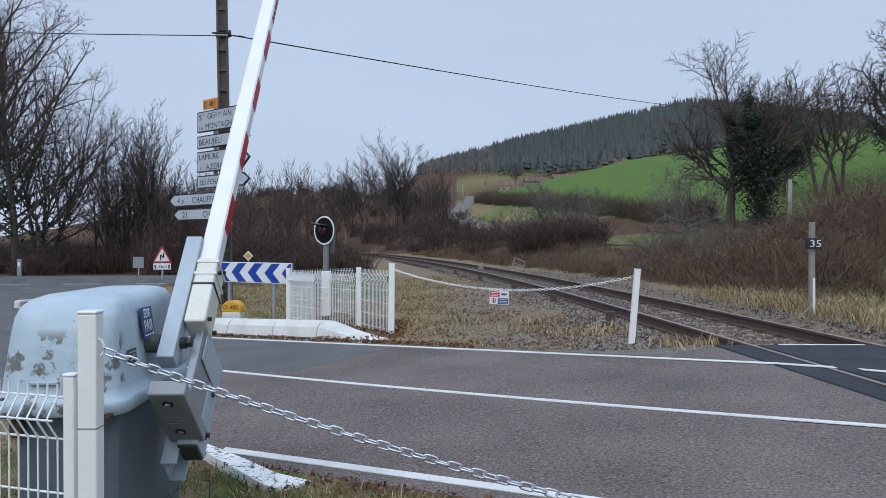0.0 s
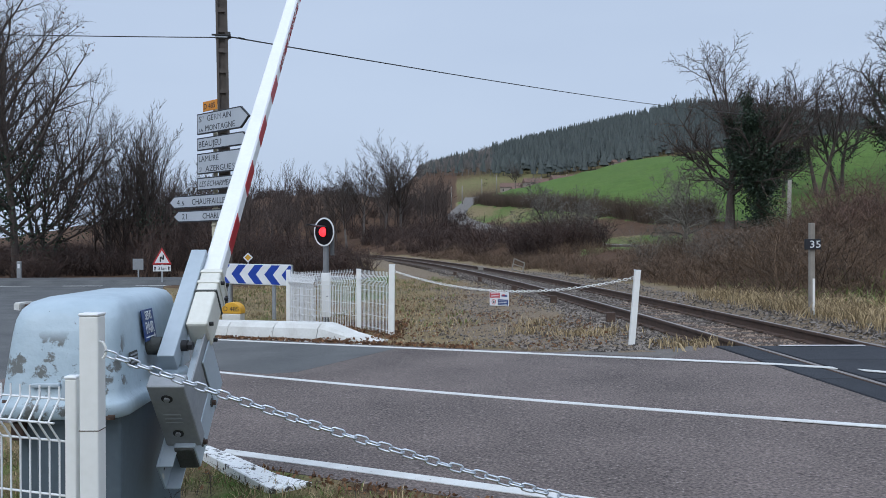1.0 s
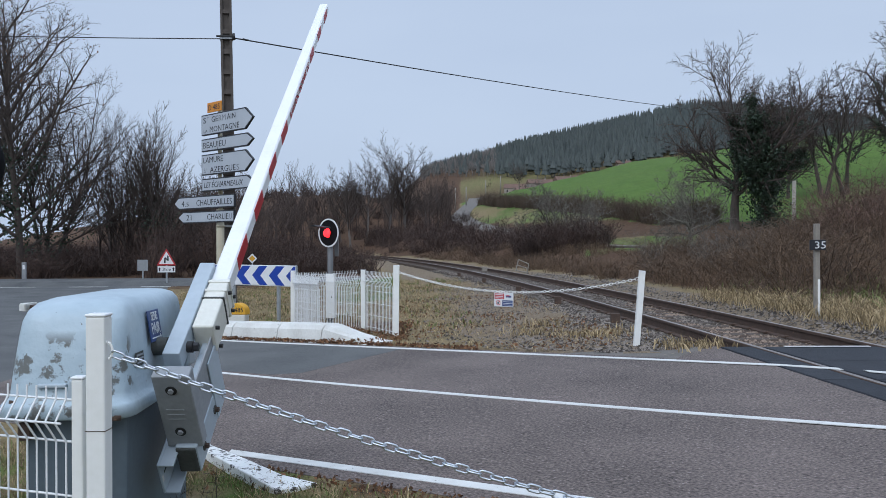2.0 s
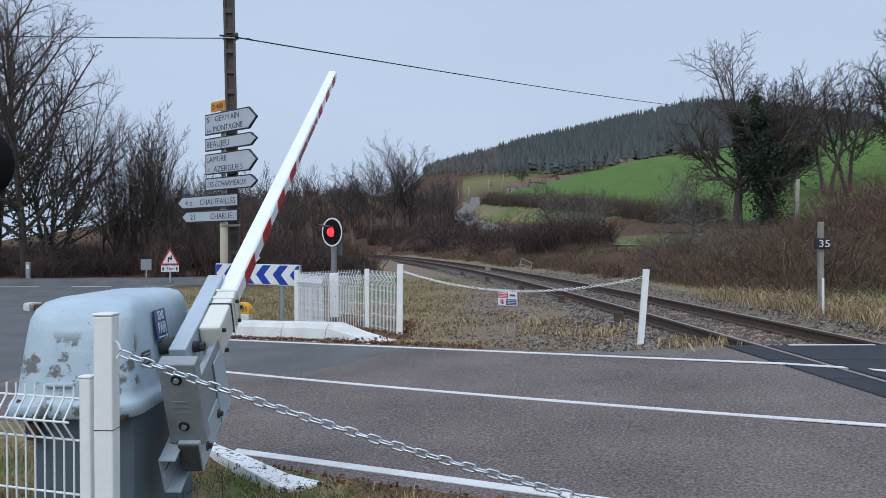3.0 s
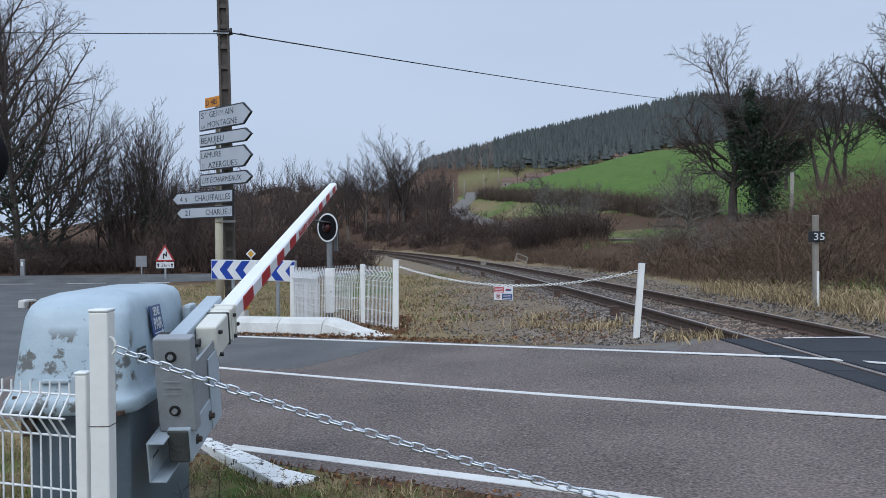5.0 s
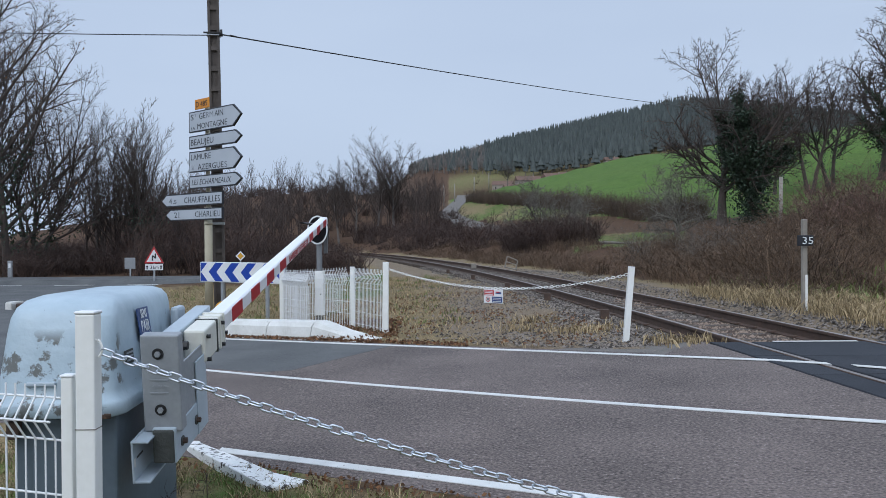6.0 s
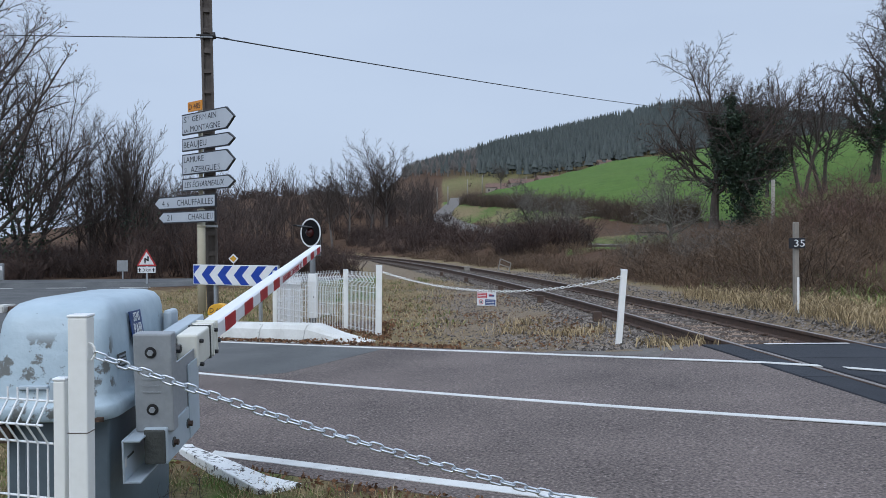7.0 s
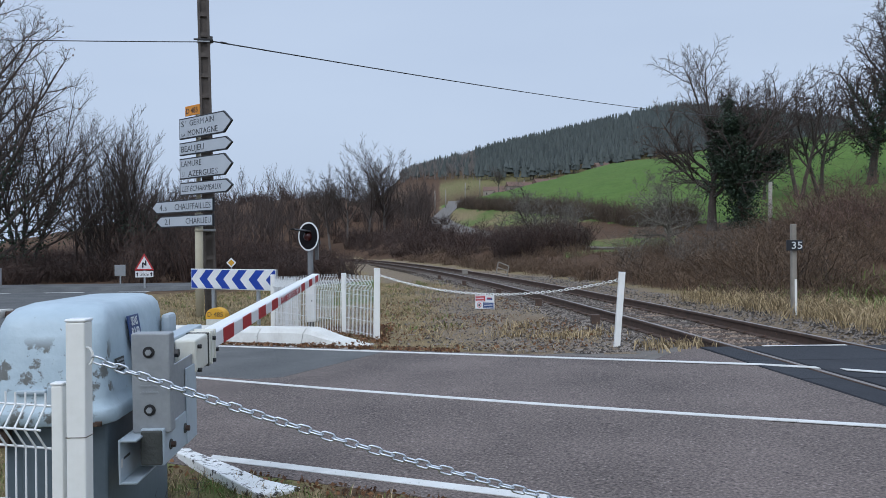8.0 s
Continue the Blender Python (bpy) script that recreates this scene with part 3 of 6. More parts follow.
def build_ballast():
    """Loose stones of the track bed and the gravel beside it."""
    rng = random.Random(5)
    verts, faces = [], []
    def stone(x, y, z, r):
        i = len(verts)
        ring = 4
        a0 = rng.random() * 6.3
        verts.append((x, y, z + r * rng.uniform(0.5, 0.9)))
        for k in range(ring):
            a = a0 + k * math.tau / ring
            q = r * rng.uniform(0.7, 1.25)
            verts.append((x + q * math.cos(a), y + q * math.sin(a), z + r * rng.uniform(-0.3, 0.2)))
        for k in range(ring):
            faces.append((i, i + 1 + k, i + 1 + (k + 1) % ring))
    for k in range(23000):
        y = 9.9 + rng.random() ** 1.8 * 34
        d = rng.uniform(-1.3, 1.3) if k % 5 < 3 else rng.uniform(-2.2, 3.1)
        x = track_x(y) + d
        z = max(RAIL_Z - 0.2, land(x, y) - (0.19 * smooth_step(1.9, 1.35, abs(d)) + 0.02)) if abs(d) > 1.35 else RAIL_Z - 0.195
        stone(x, y, z, rng.uniform(0.022, 0.05))
    for _ in range(9000):                        # shoulder beyond the far rail
        y = 9.9 + rng.random() ** 1.7 * 26
        x = track_x(y) + 0.85 + 1.35 * rng.random()
        d = x - track_x(y)
        ground = min(land(x, y), RAIL_Z) - 0.19 * smooth_step(1.9, 1.35, d) - 0.02 if d < 1.9 else land(x, y)
        stone(x, y, ground + 0.002, rng.uniform(0.016, 0.036))
    for _ in range(7000):
        y = 9.9 + rng.random() ** 1.5 * 16
        x = track_x(y) - 1.6 - abs(rng.gauss(0, 1.5))
        if on_tarmac(x, y):
            continue
        stone(x, y, land(x, y), rng.uniform(0.012, 0.035))
    # stones near the crossing are stained with brake dust and soil
    index = [1 if verts[f[0]][1] < 17 + 5 * noise.noise((verts[f[0]][0], verts[f[0]][1] * 0.4, 0.0)) and abs(verts[f[0]][0] - track_x(verts[f[0]][1])) < 0.75 else 0 for f in faces]
    ob = raw("ballast", verts, faces, ["ballast", "ballast_brown"], index=index)
    tagged(ob, "loose grey and brown ballast stones round the rails", "ballast", kind="stuff")


build_ballast()


# ---- the barrier ----
PIVOT = (-1.206, 4.125, 0.994)


def build_barrier():
    px, py, pz = PIVOT
    g = near_plane(-1.7)
    base = thing("level_crossing_barrier", (px, py, 0.0), "grey half barrier with a red and white boom beside the road", "barrier")
    # machine housing, turned a little from the boom
    house = pose(-0.235, -0.45, 0, 0, 0, 3)
    # body
    bm = boxed(-0.44, 0.0, 0.03, 1.05, g - 0.1, 0.76, 0.012)
    ob = part("housing_body", bm, "grey_dark", base, "dark blue-grey steel cabinet")
    ob.matrix_basis = house
    bm = boxed(-0.36, -0.09, 0.016, 0.03, 0.12, 0.70, 0.004)
    ob = part("cabinet_door", bm, "grey_dark", base)
    ob.matrix_basis = house
    # lid: a hood with a sloping front and broad round edges
    bm = bmesh.new()
    rings = []
    outline = []
    w0, w1, l0, l1, r = -0.525, 0.02, -0.05, 1.12, 0.11
    for cx, cy, a0 in ((w1 - r, l1 - r, 0), (w0 + r, l1 - r, 90), (w0 + r, l0 + r, 180), (w1 - r, l0 + r, 270)):
        for k in range(7):
            a = radians(a0 + 15 * k)
            outline.append((cx + r * math.cos(a), cy + r * math.sin(a)))
    mx, my = (w0 + w1) / 2, (l0 + l1) / 2
    # (height, inset of sides, inset of front)
    profile = [(0.715, -0.012, -0.01), (0.722, -0.022, -0.02), (0.772, -0.024, -0.022), (0.784, -0.016, -0.014), (0.80, 0.002, 0.003), (0.83, 0.012, 0.012), (0.95, 0.022, 0.03), (1.08, 0.034, 0.055), (1.14, 0.042, 0.08), (1.185, 0.056, 0.115), (1.215, 0.08, 0.165), (1.23, 0.12, 0.24), (1.237, 0.175, 0.34), (1.24, 0.24, 0.45)]
    for z, ins, front in profile:
        ring = []
        for x, y in outline:
            hx = (w1 - w0) / 2
            hy = (l1 - l0) / 2
            qx = mx + (x - mx) * (hx - ins) / hx
            back = ins
            qy = y
            t = (y - l0) / (l1 - l0)
            qy = y + front * (1 - t) - back * t
            dent = 0.009 * noise.noise((qx * 7, qy * 7, z * 7))
            ring.append(bm.verts.new((qx + dent, qy + dent, z + dent * 0.6)))
        rings.append(ring)
    n = len(outline)
    for a, b in zip(rings, rings[1:]):
        for k in range(n):
            bm.faces.new((a[k], a[(k + 1) % n], b[(k + 1) % n], b[k])).smooth = True
    bm.faces.new(rings[-1]).smooth = True
    bm.faces.new(rings[0][::-1])
    lid = part("lid", bm, "lid_paint", base, "weathered pale blue-grey hood with peeling paint")
    lid.matrix_basis = house
    # rust eating the front corner of the rim
    for k, (x, w) in enumerate(((-0.09, 0.10), (-0.02, 0.03))):
        part("rust_patch", boxed(x, x + w, -0.078, -0.071, 0.716, 0.734 + 0.004 * k, 0.002), "rust", lid)
    # bulge at the back of the hood, latch and little plates
    bm = boxed(0.0, 0.05, 0.92, 1.08, 0.80, 1.12, 0.02)
    part("side_lug", bm, "grey_paint", lid)
    bm = boxed(-0.36, -0.235, -0.052, -0.02, 0.855, 0.872, 0.005)
    latch = part("latch", bm, "grey_paint", lid)
    part("hasp", boxed(-0.315, -0.29, -0.05, -0.03, 0.76, 0.86, 0.004, pose(0, 0, 0, 0, 6, 0)), "grey_paint", latch)
    part("hinge_bolt", rodded((-0.47, -0.03, 0.775), (-0.47, -0.03, 0.80), 0.02, 0.016), "rust", lid)
    part("hinge_hook", boxed(-0.455, -0.40, -0.03, 0.02, 0.62, 0.70, 0.01), "rust", base).matrix_basis = house
    # blue direction plaque on the road side of the hood
    side = house @ pose(0.004, 0.45, 1.085, -9, 0, 90) @ Matrix.Scale(0.82, 4)
    plaque = part("plaque", boxed(-0.12, 0.10, 0.0, 0.006, -0.10, 0.088, 0.002), "plaque_blue", lid, "dark blue enamel plaque with white lettering")
    plaque.matrix_basis = house.inverted() @ side
    writing("lettering", "SENS", 0.075, "sign_bright", plaque, -0.07, -0.003, 0.026, 0.12)
    writing("lettering", "PAIR", 0.1, "sign_bright", plaque, -0.085, -0.003, -0.056, 0.155)
    bm = bmesh.new()
    box(bm, -0.10, 0.055, -0.003, 0.0, -0.081, -0.074)
    bm2 = prism([(0.055, -0.095), (0.08, -0.0775), (0.055, -0.06)], 0.002)
    part("arrow_shaft", bm, "sign_bright", plaque)
    ob = part("arrow_head", bm2, "sign_bright", plaque)
    ob.location.y = -0.003
    small = part("maker_plate", boxed(-0.06, 0.06, 0.0, 0.004, -0.035, 0.03, 0.002), "cast_dark", lid)
    small.matrix_basis = pose(0.006, 0.2, 0.95, -5, 0, 90)
    for k in range(3):
        part("plate_line", boxed(-0.045, 0.045, -0.003, 0.0, -0.022 + 0.017 * k, -0.014 + 0.017 * k), "steel_grey", small)
    # shaft through the side of the housing
    part("shaft_bearing", rodded((-0.33, 0, pz - 0.02), (-0.19, 0, pz - 0.02), 0.045, 0.045, 20), "cast_dark", base)
    # boom with its lever and counterweights
    boom = part("boom", boom_mesh(), "white_gloss", base, "white aluminium boom with red reflective stripes")
    p, s1 = 0.54, 0.751
    def stripe(s, length, name="red_stripe"):
        t0, t1 = s / 5.52, (s + length) / 5.52
        bm = bmesh.new()
        vs = []
        for t, y in ((t0, s), (t1, s + length)):
            h = 0.098 - 0.014 * t
            for z in (-h + 0.006, -0.005):
                vs.append((y, z))
        a = [bm.verts.new((0.0, y, z)) for y, z in vs]
        b = [bm.verts.new((0.0025, y, z)) for y, z in vs]
        for f in ((b[0], b[2], b[3], b[1]), (a[0], b[0], b[1], a[1]), (a[2], a[3], b[3], b[2]), (a[1], b[1], b[3], a[3]), (a[0], a[2], b[2], b[0])):
            bm.faces.new(f)
        part(name, bm, "red_film", boom)
    for k in (0, 1, 2, 3, 6.05, 7.1, 8.1):
        stripe(s1 + k * p, p * (0.5 if k < 5 else 0.46))
    for k, (word, length) in enumerate((("BARRIERE", 0.46), ("DEFENSE", 0.42), ("DE", 0.12))):
        writing("warning_word", word, 0.075, "red_film", boom, 0.002, s1 + 3.8 * p + (0, 0.51, 0.98)[k], -0.075, length, 0.0, 90, 90)
    # lever: grey channel beside the boom, cream clamp block with dark straps
    part("lever", boxed(-0.185, -0.10, -0.12, 0.66, -0.075, 0.03, 0.006), "grey_paint", boom, "pale blue-grey steel lever")
    part("clamp_block", boxed(-0.098, 0.012, 0.10, 0.52, -0.15, 0.02, 0.012), "cream_paint", boom, "cream painted clamp block")
    for y, w in ((0.335, 0.012), (0.40, 0.02), (0.48, 0.02)):
        part("clamp_strap", boxed(-0.10, 0.018, y, y + w, -0.156, 0.025, 0.003), "cast_dark" if w < 0.015 else "cream_paint", boom)
    for y, z in ((0.14, -0.02), (0.14, -0.14), (0.44, -0.02), (0.44, -0.14), (0.5, -0.09)):
        part("clamp_bolt", rodded((0.01, y, z), (0.03, y, z), 0.011, 0.011, 8), "black", boom)
    part("hub", rodded((-0.19, 0, -0.03), (-0.07, 0, -0.03), 0.028, 0.028, 20), "black", boom)
    part("hub_nut", rodded((-0.07, 0.0, -0.03), (-0.045, 0.0, -0.03), 0.022, 0.022, 6), "black", boom)
    # counterweight plates behind the pivot
    part("side_cheek", boxed(-0.06, -0.015, -0.34, 0.12, -0.30, -0.09, 0.006), "grey_paint", boom)
    part("side_plate", boxed(-0.015, -0.006, -0.33, 0.10, -0.36, -0.05, 0.003), "steel_grey", boom)
    weight = part("counterweight", boxed(-0.147, 0.025, -0.385, -0.31, -0.33, 0.12, 0.008), "steel_grey", boom, "grey steel counterweight plate with two bolts")
    for z in (0.035, -0.225):
        part("washer", rodded((-0.068, -0.389, z), (-0.068, -0.384, z), 0.026, 0.026, 18), "black", weight)
        part("bolt", rodded((-0.068, -0.398, z), (-0.068, -0.386, z), 0.014, 0.014, 6), "steel_grey", weight)
    for k in range(3):
        part("cast_mark", boxed(-0.11, -0.03, -0.3875, -0.384, -0.09 - 0.03 * k, -0.083 - 0.03 * k), "steel_grey", weight)
    part("dark_weight", boxed(-0.103, -0.008, -0.418, -0.395, -0.468, -0.312, 0.008), "cast_dark", boom, "dark cast iron weight")
    sleeve = part("weight_sleeve", boxed(-0.105, -0.001, -0.408, 0.06, -0.472, -0.306, 0.006), "grey_paint", boom, "pale grey steel sleeve round the weight")
    for y, z in ((-0.31, -0.40), (-0.075, -0.385)):
        part("bolt", rodded((-0.002, y, z), (0.022, y, z), 0.014, 0.014, 6), "rust", sleeve)
        part("washer", rodded((-0.002, y, z), (0.004, y, z), 0.024, 0.024, 14), "cast_dark", sleeve)
    part("rear_plate", boxed(-0.004, 0.004, -0.05, 0.13, -0.47, -0.10, 0.003), "grey_paint", boom)
    # channel beam that carries the weights
    rail = part("channel_web", boxed(-0.172, -0.162, -0.50, 0.02, -0.526, -0.331, 0.003), "grey_paint", boom, "pale grey steel channel")
    part("upper_lip", boxed(-0.162, -0.092, -0.50, 0.02, -0.341, -0.331, 0.003), "grey_paint", rail)
    part("lower_lip", boxed(-0.162, -0.092, -0.50, 0.02, -0.526, -0.516, 0.003), "grey_paint", rail)
    part("slot", boxed(-0.1625, -0.1605, -0.46, -0.38, -0.425, -0.415), "black", rail)
    part("bare_patch", boxed(-0.1625, -0.1610, -0.493, -0.475, -0.455, -0.415), "kerb_white", rail)
    return base, boom


def boom_mesh():
    bm = bmesh.new()
    rings = []
    for s in (0.12, 1.5, 3.0, 4.5, 5.50, 5.52):
        t = s / 5.52
        w, h = 0.106 - 0.018 * t, 0.098 - 0.014 * t
        c = 0.010
        cap = 0.008 if s > 5.51 else 0
        pts = [(-w + c, 0), (-c, 0), (0, -c), (0, -h + c), (-c, -h), (-w + c, -h), (-w, -h + c), (-w, -c)]
        rings.append([bm.verts.new((x * (1 - cap) - cap * w / 2, s, z * (1 - cap))) for x, z in pts])
    for a, b in zip(rings, rings[1:]):
        for k in range(8):
            bm.faces.new((a[k], b[k], b[(k + 1) % 8], a[(k + 1) % 8]))
    bm.faces.new(rings[0])
    bm.faces.new(rings[-1][::-1])
    bmesh.ops.recalc_face_normals(bm, faces=bm.faces[:])
    return bm


def hood_paint():
    """Brushed-on paint with dents all over; it has flaked off in patches on the weather side."""
    m = material("lid_paint", (0.41, 0.495, 0.55), (0.325, 0.405, 0.46), 0.42, 5.0, 16, 0.5, spots=(0.13, 0.135, 0.13), spot_scale=9, spot_at=0.545, bump_dist=0.012)
    n, l = m.node_tree.nodes, m.node_tree.links
    co = next(q for q in n if q.type == "TEX_COORD")
    spot_mix = next(q for q in n if q.type == "MIX" and q.data_type == "RGBA")
    sep = n.new("ShaderNodeSeparateXYZ")
    l.new(co.outputs["Object"], sep.inputs[0])
    value = spot_mix.inputs[0].links[0].from_socket
    for axis, stops in ((1, (0.14, 0.08)), (2, (1.10, 1.04))):
        mr, mul = n.new("ShaderNodeMapRange"), n.new("ShaderNodeMath")
        mr.inputs[1].default_value, mr.inputs[2].default_value = stops
        mul.operation = "MULTIPLY"
        l.new(sep.outputs[axis], mr.inputs[0])
        l.new(mr.outputs[0], mul.inputs[0])
        l.new(value, mul.inputs[1])
        value = mul.outputs[0]
    # a few chips elsewhere
    chip, at, add = n.new("ShaderNodeTexNoise"), n.new("ShaderNodeMath"), n.new("ShaderNodeMath")
    chip.inputs["Scale"].default_value, chip.inputs["Detail"].default_value = 26, 4
    at.operation, at.inputs[1].default_value = "GREATER_THAN", 0.735
    add.operation, add.use_clamp = "ADD", True
    l.new(co.outputs["Object"], chip.inputs["Vector"])
    l.new(chip.outputs[0], at.inputs[0])
    l.new(at.outputs[0], add.inputs[0])
    l.new(value, add.inputs[1])
    l.new(add.outputs[0], spot_mix.inputs[0])
    return m


M["lid_paint"] = hood_paint()
BARRIER, BOOM = build_barrier()



# ---- posts, fences and chains ----
def white_post(name, x, y, h, w, label, group="", lean=0.0, cap=True):
    z = near_plane(x)
    post = thing(name, (x, y, z), label, "post", group)
    post.matrix_world = pose(x, y, z, 0, lean, 0)
    part("shaft", boxed(-w / 2, w / 2, -w / 2, w / 2, -0.1, h, 0.006), "white_paint", post)
    if cap:
        part("cap", boxed(-w / 2 - 0.003, w / 2 + 0.003, -w / 2 - 0.003, w / 2 + 0.003, h, h + 0.012, 0.005), "white_gloss", post)
    return post


near_post = white_post("chain_post", -1.397, 3.30, 1.18, 0.076, "thick white painted steel post that holds a chain", "chain posts")
part("weld_seam", boxed(-0.0395, 0.0395, -0.0395, 0.0395, 0.728, 0.731), "rust", near_post)
bm = bmesh.new()
for k in range(10):
    a, b = radians(-70 + 25 * k), radians(-70 + 25 * (k + 1))
    rod(bm, (0.04 + 0.022 * math.cos(a), -0.02, 1.045 + 0.035 * math.sin(a)), (0.04 + 0.022 * math.cos(b), -0.02, 1.045 + 0.035 * math.sin(b)), 0.005, None, 6, False)
part("chain_eye", bm, "white_paint", near_post)
far_post_l = white_post("chain_post", -0.80, 12.87, 1.09, 0.092, "white painted steel post at the end of a fence", "chain posts", lean=0.6)
far_post_r = white_post("chain_post", 2.345, 10.36, 0.93, 0.072, "leaning white painted steel post in the gravel", "chain posts", lean=4.6)


def chain_link(pitch, w, r):
    """One welded link along x, facing y."""
    verts, faces = [], []
    n, sides = 14, 6
    path = []
    half = pitch / 2 + r
    for k in range(n):
        a = k * math.tau / n
        path.append((math.cos(a) * w + math.copysign(half - w, math.cos(a)), math.sin(a) * w))
    for k, (x, z) in enumerate(path):
        (xa, za), (xb, zb) = path[k - 1], path[(k + 1) % n]
        t = Vector((xb - xa, 0, zb - za)).normalized()
        o = Vector((-t.z, 0, t.x))
        for s in range(sides):
            a = s * math.tau / sides
            p = Vector((x, 0, z)) + o * (r * math.cos(a)) + Vector((0, 1, 0)) * (r * math.sin(a))
            verts.append(p)
    for k in range(n):
        for s in range(sides):
            faces.append((k * sides + s, k * sides + (s + 1) % sides, (k + 1) % n * sides + (s + 1) % sides, (k + 1) % n * sides + s))
    me = bpy.data.meshes.new("link")
    me.from_pydata(verts, [], faces)
    me.shade_smooth()
    return me


def chain(points, pitch, w, r, mat, label):
    """Links strung along a curve, each turned a quarter against the last."""
    me = chain_link(pitch, w, r)
    me.materials.append(M[mat])
    root = thing("chain", points[0], label, "chain")
    pts = [Vector(p) - Vector(points[0]) for p in points]
    pos, seg, k = Vector(pts[0]), 0, 0
    cum = [0.0]
    for a, b in zip(pts, pts[1:]):
        cum.append(cum[-1] + (b - a).length)
    rng = random.Random(2)
    for k in range(int(cum[-1] / pitch)):
        s = (k + 0.5) * pitch
        i = max(j for j in range(len(cum) - 1) if cum[j] <= s)
        t = (s - cum[i]) / (cum[i + 1] - cum[i])
        d = (pts[i + 1] - pts[i]).normalized()
        ob = new("link", me)
        ob.parent = root
        turn = d.to_track_quat("X", "Z").to_matrix().to_4x4()
        ob.matrix_basis = Matrix.Translation(pts[i].lerp(pts[i + 1], t)) @ turn @ pose(0, 0, 0, 6 + 90 * (k % 2) + rng.uniform(-9, 9), 0, 0)
    return root


def sagging(a, b, sag, n=24):
    a, b = Vector(a), Vector(b)
    return [tuple(a.lerp(b, i / (n - 1)) - Vector((0, 0, 4 * sag * (i / (n - 1)) * (1 - i / (n - 1))))) for i in range(n)]


chain(sagging((-1.335, 3.28, 1.05), (2.15, 3.02, 0.20), 0.098), 0.0475, 0.0145, 0.0046, "chain_steel", "bright galvanised chain hanging from a white post towards the ground")
far_chain = chain(sagging((-0.745, 12.8, 1.045), (2.37, 10.33, 1.045), 0.235), 0.045, 0.0135, 0.0045, "white_paint", "white chain slung between two posts across the gravel")


def notice():
    root = thing("warning_notice", (0.775, 11.49, 0.80), "small white notice with red and blue panels hung on a chain", "sign", rz=-36)
    board = part("board", boxed(-0.155, 0.155, -0.004, 0.004, -0.19, 0.0, 0.002), "sign_bright", root)
    root.rotation_mode = "XYZ"
    part("red_panel", boxed(-0.145, 0.01, -0.0065, -0.004, -0.085, -0.01), "sign_red", board)
    part("blue_panel", boxed(-0.02, 0.145, -0.0065, -0.004, -0.18, -0.10), "plaque_blue", board)
    part("logo", boxed(0.04, 0.125, -0.0065, -0.004, -0.06, -0.035), "plaque_blue", board)
    part("logo", boxed(0.05, 0.10, -0.0075, -0.0045, -0.045, -0.03), "sign_red", board)
    for k in range(3):
        part("text_bar", boxed(-0.13, -0.005, -0.008, -0.006, -0.03 - 0.022 * k, -0.022 - 0.022 * k), "sign_bright", board)
        part("text_bar", boxed(-0.005, 0.13, -0.008, -0.006, -0.123 - 0.022 * k, -0.117 - 0.022 * k), "sign_bright", board)
    bm = bmesh.new()
    bmesh.ops.create_circle(bm, cap_ends=True, radius=0.036, segments=20, matrix=pose(-0.085, -0.0065, -0.138, 90, 0, 0))
    part("red_ring", bm, "sign_red", board)
    bm = bmesh.new()
    bmesh.ops.create_circle(bm, cap_ends=True, radius=0.026, segments=20, matrix=pose(-0.085, -0.0085, -0.138, 90, 0, 0))
    part("ring_middle", bm, "sign_bright", board)
    part("pictogram", boxed(-0.095, -0.072, -0.0105, -0.009, -0.155, -0.122), "sign_black", board)
    part("hook", rodded((-0.13, 0, -0.005), (-0.13, 0, 0.035), 0.004), "galvanised", board)
    part("hook", rodded((0.13, 0, -0.005), (0.13, 0, 0.035), 0.004), "galvanised", board)


notice()


def wire_panel(name, a, b, z0, h, label, group, pitch=0.05, rows=(0.06, 0.26, 0.46, 0.66, 0.76, 0.86), r=0.0026, fold=0.05, sides=4):
    """Welded wire fence panel from a to b (plan), with a V-fold below its top edge."""
    ax, ay = a
    bx, by = b
    L = math.hypot(bx - ax, by - ay)
    root = thing(name, (ax, ay, z0), label, "fence", group, rz=math.degrees(math.atan2(by - ay, bx - ax)))
    me = None
    verts, faces = [], []
    top = h
    prof = [(0, 0.02), (0, top - 0.22), (-fold, top - 0.135), (0, top - 0.05), (0, top)]
    bm = bmesh.new()
    for (y0, q0), (y1, q1) in zip(prof, prof[1:]):
        rod(bm, (0, y0, q0), (0, y1, q1), r * (1.4 if sides == 4 else 1.0), None, sides, False)
    for f in bm.faces:
        f.smooth = True
    me = bpy.data.meshes.new("upright_wire")
    bm.to_mesh(me)
    bm.free()
    me.materials.append(M["white_gloss"])
    for k in range(int(L / pitch)):
        ob = new("upright_wire", me)
        ob.parent = root
        ob.location.x = (k + 0.5) * pitch
    for q in rows:
        y = -fold if abs(q - (top - 0.135)) < 0.03 else 0.0
        part("cross_wire", rod(bmesh.new(), (0, y - 0.004, q), (L, y - 0.004, q), r * 1.15, None, 6), "white_gloss", root)
    return root


# fence beside the camera
gz = near_plane(-1.6)
fp = white_post("fence_post", -1.492, 3.335, 0.93, 0.046, "slim white fence post with a rounded cap", "near fence", cap=True)
wire_panel("wire_fence", (-1.528, 3.34), (-2.9, 3.80), gz, 0.90, "white welded wire fence panel in front of the barrier housing", "near fence", 0.05, (0.06, 0.26, 0.46, 0.68, 0.765, 0.85), 0.0042, -0.06, 6)
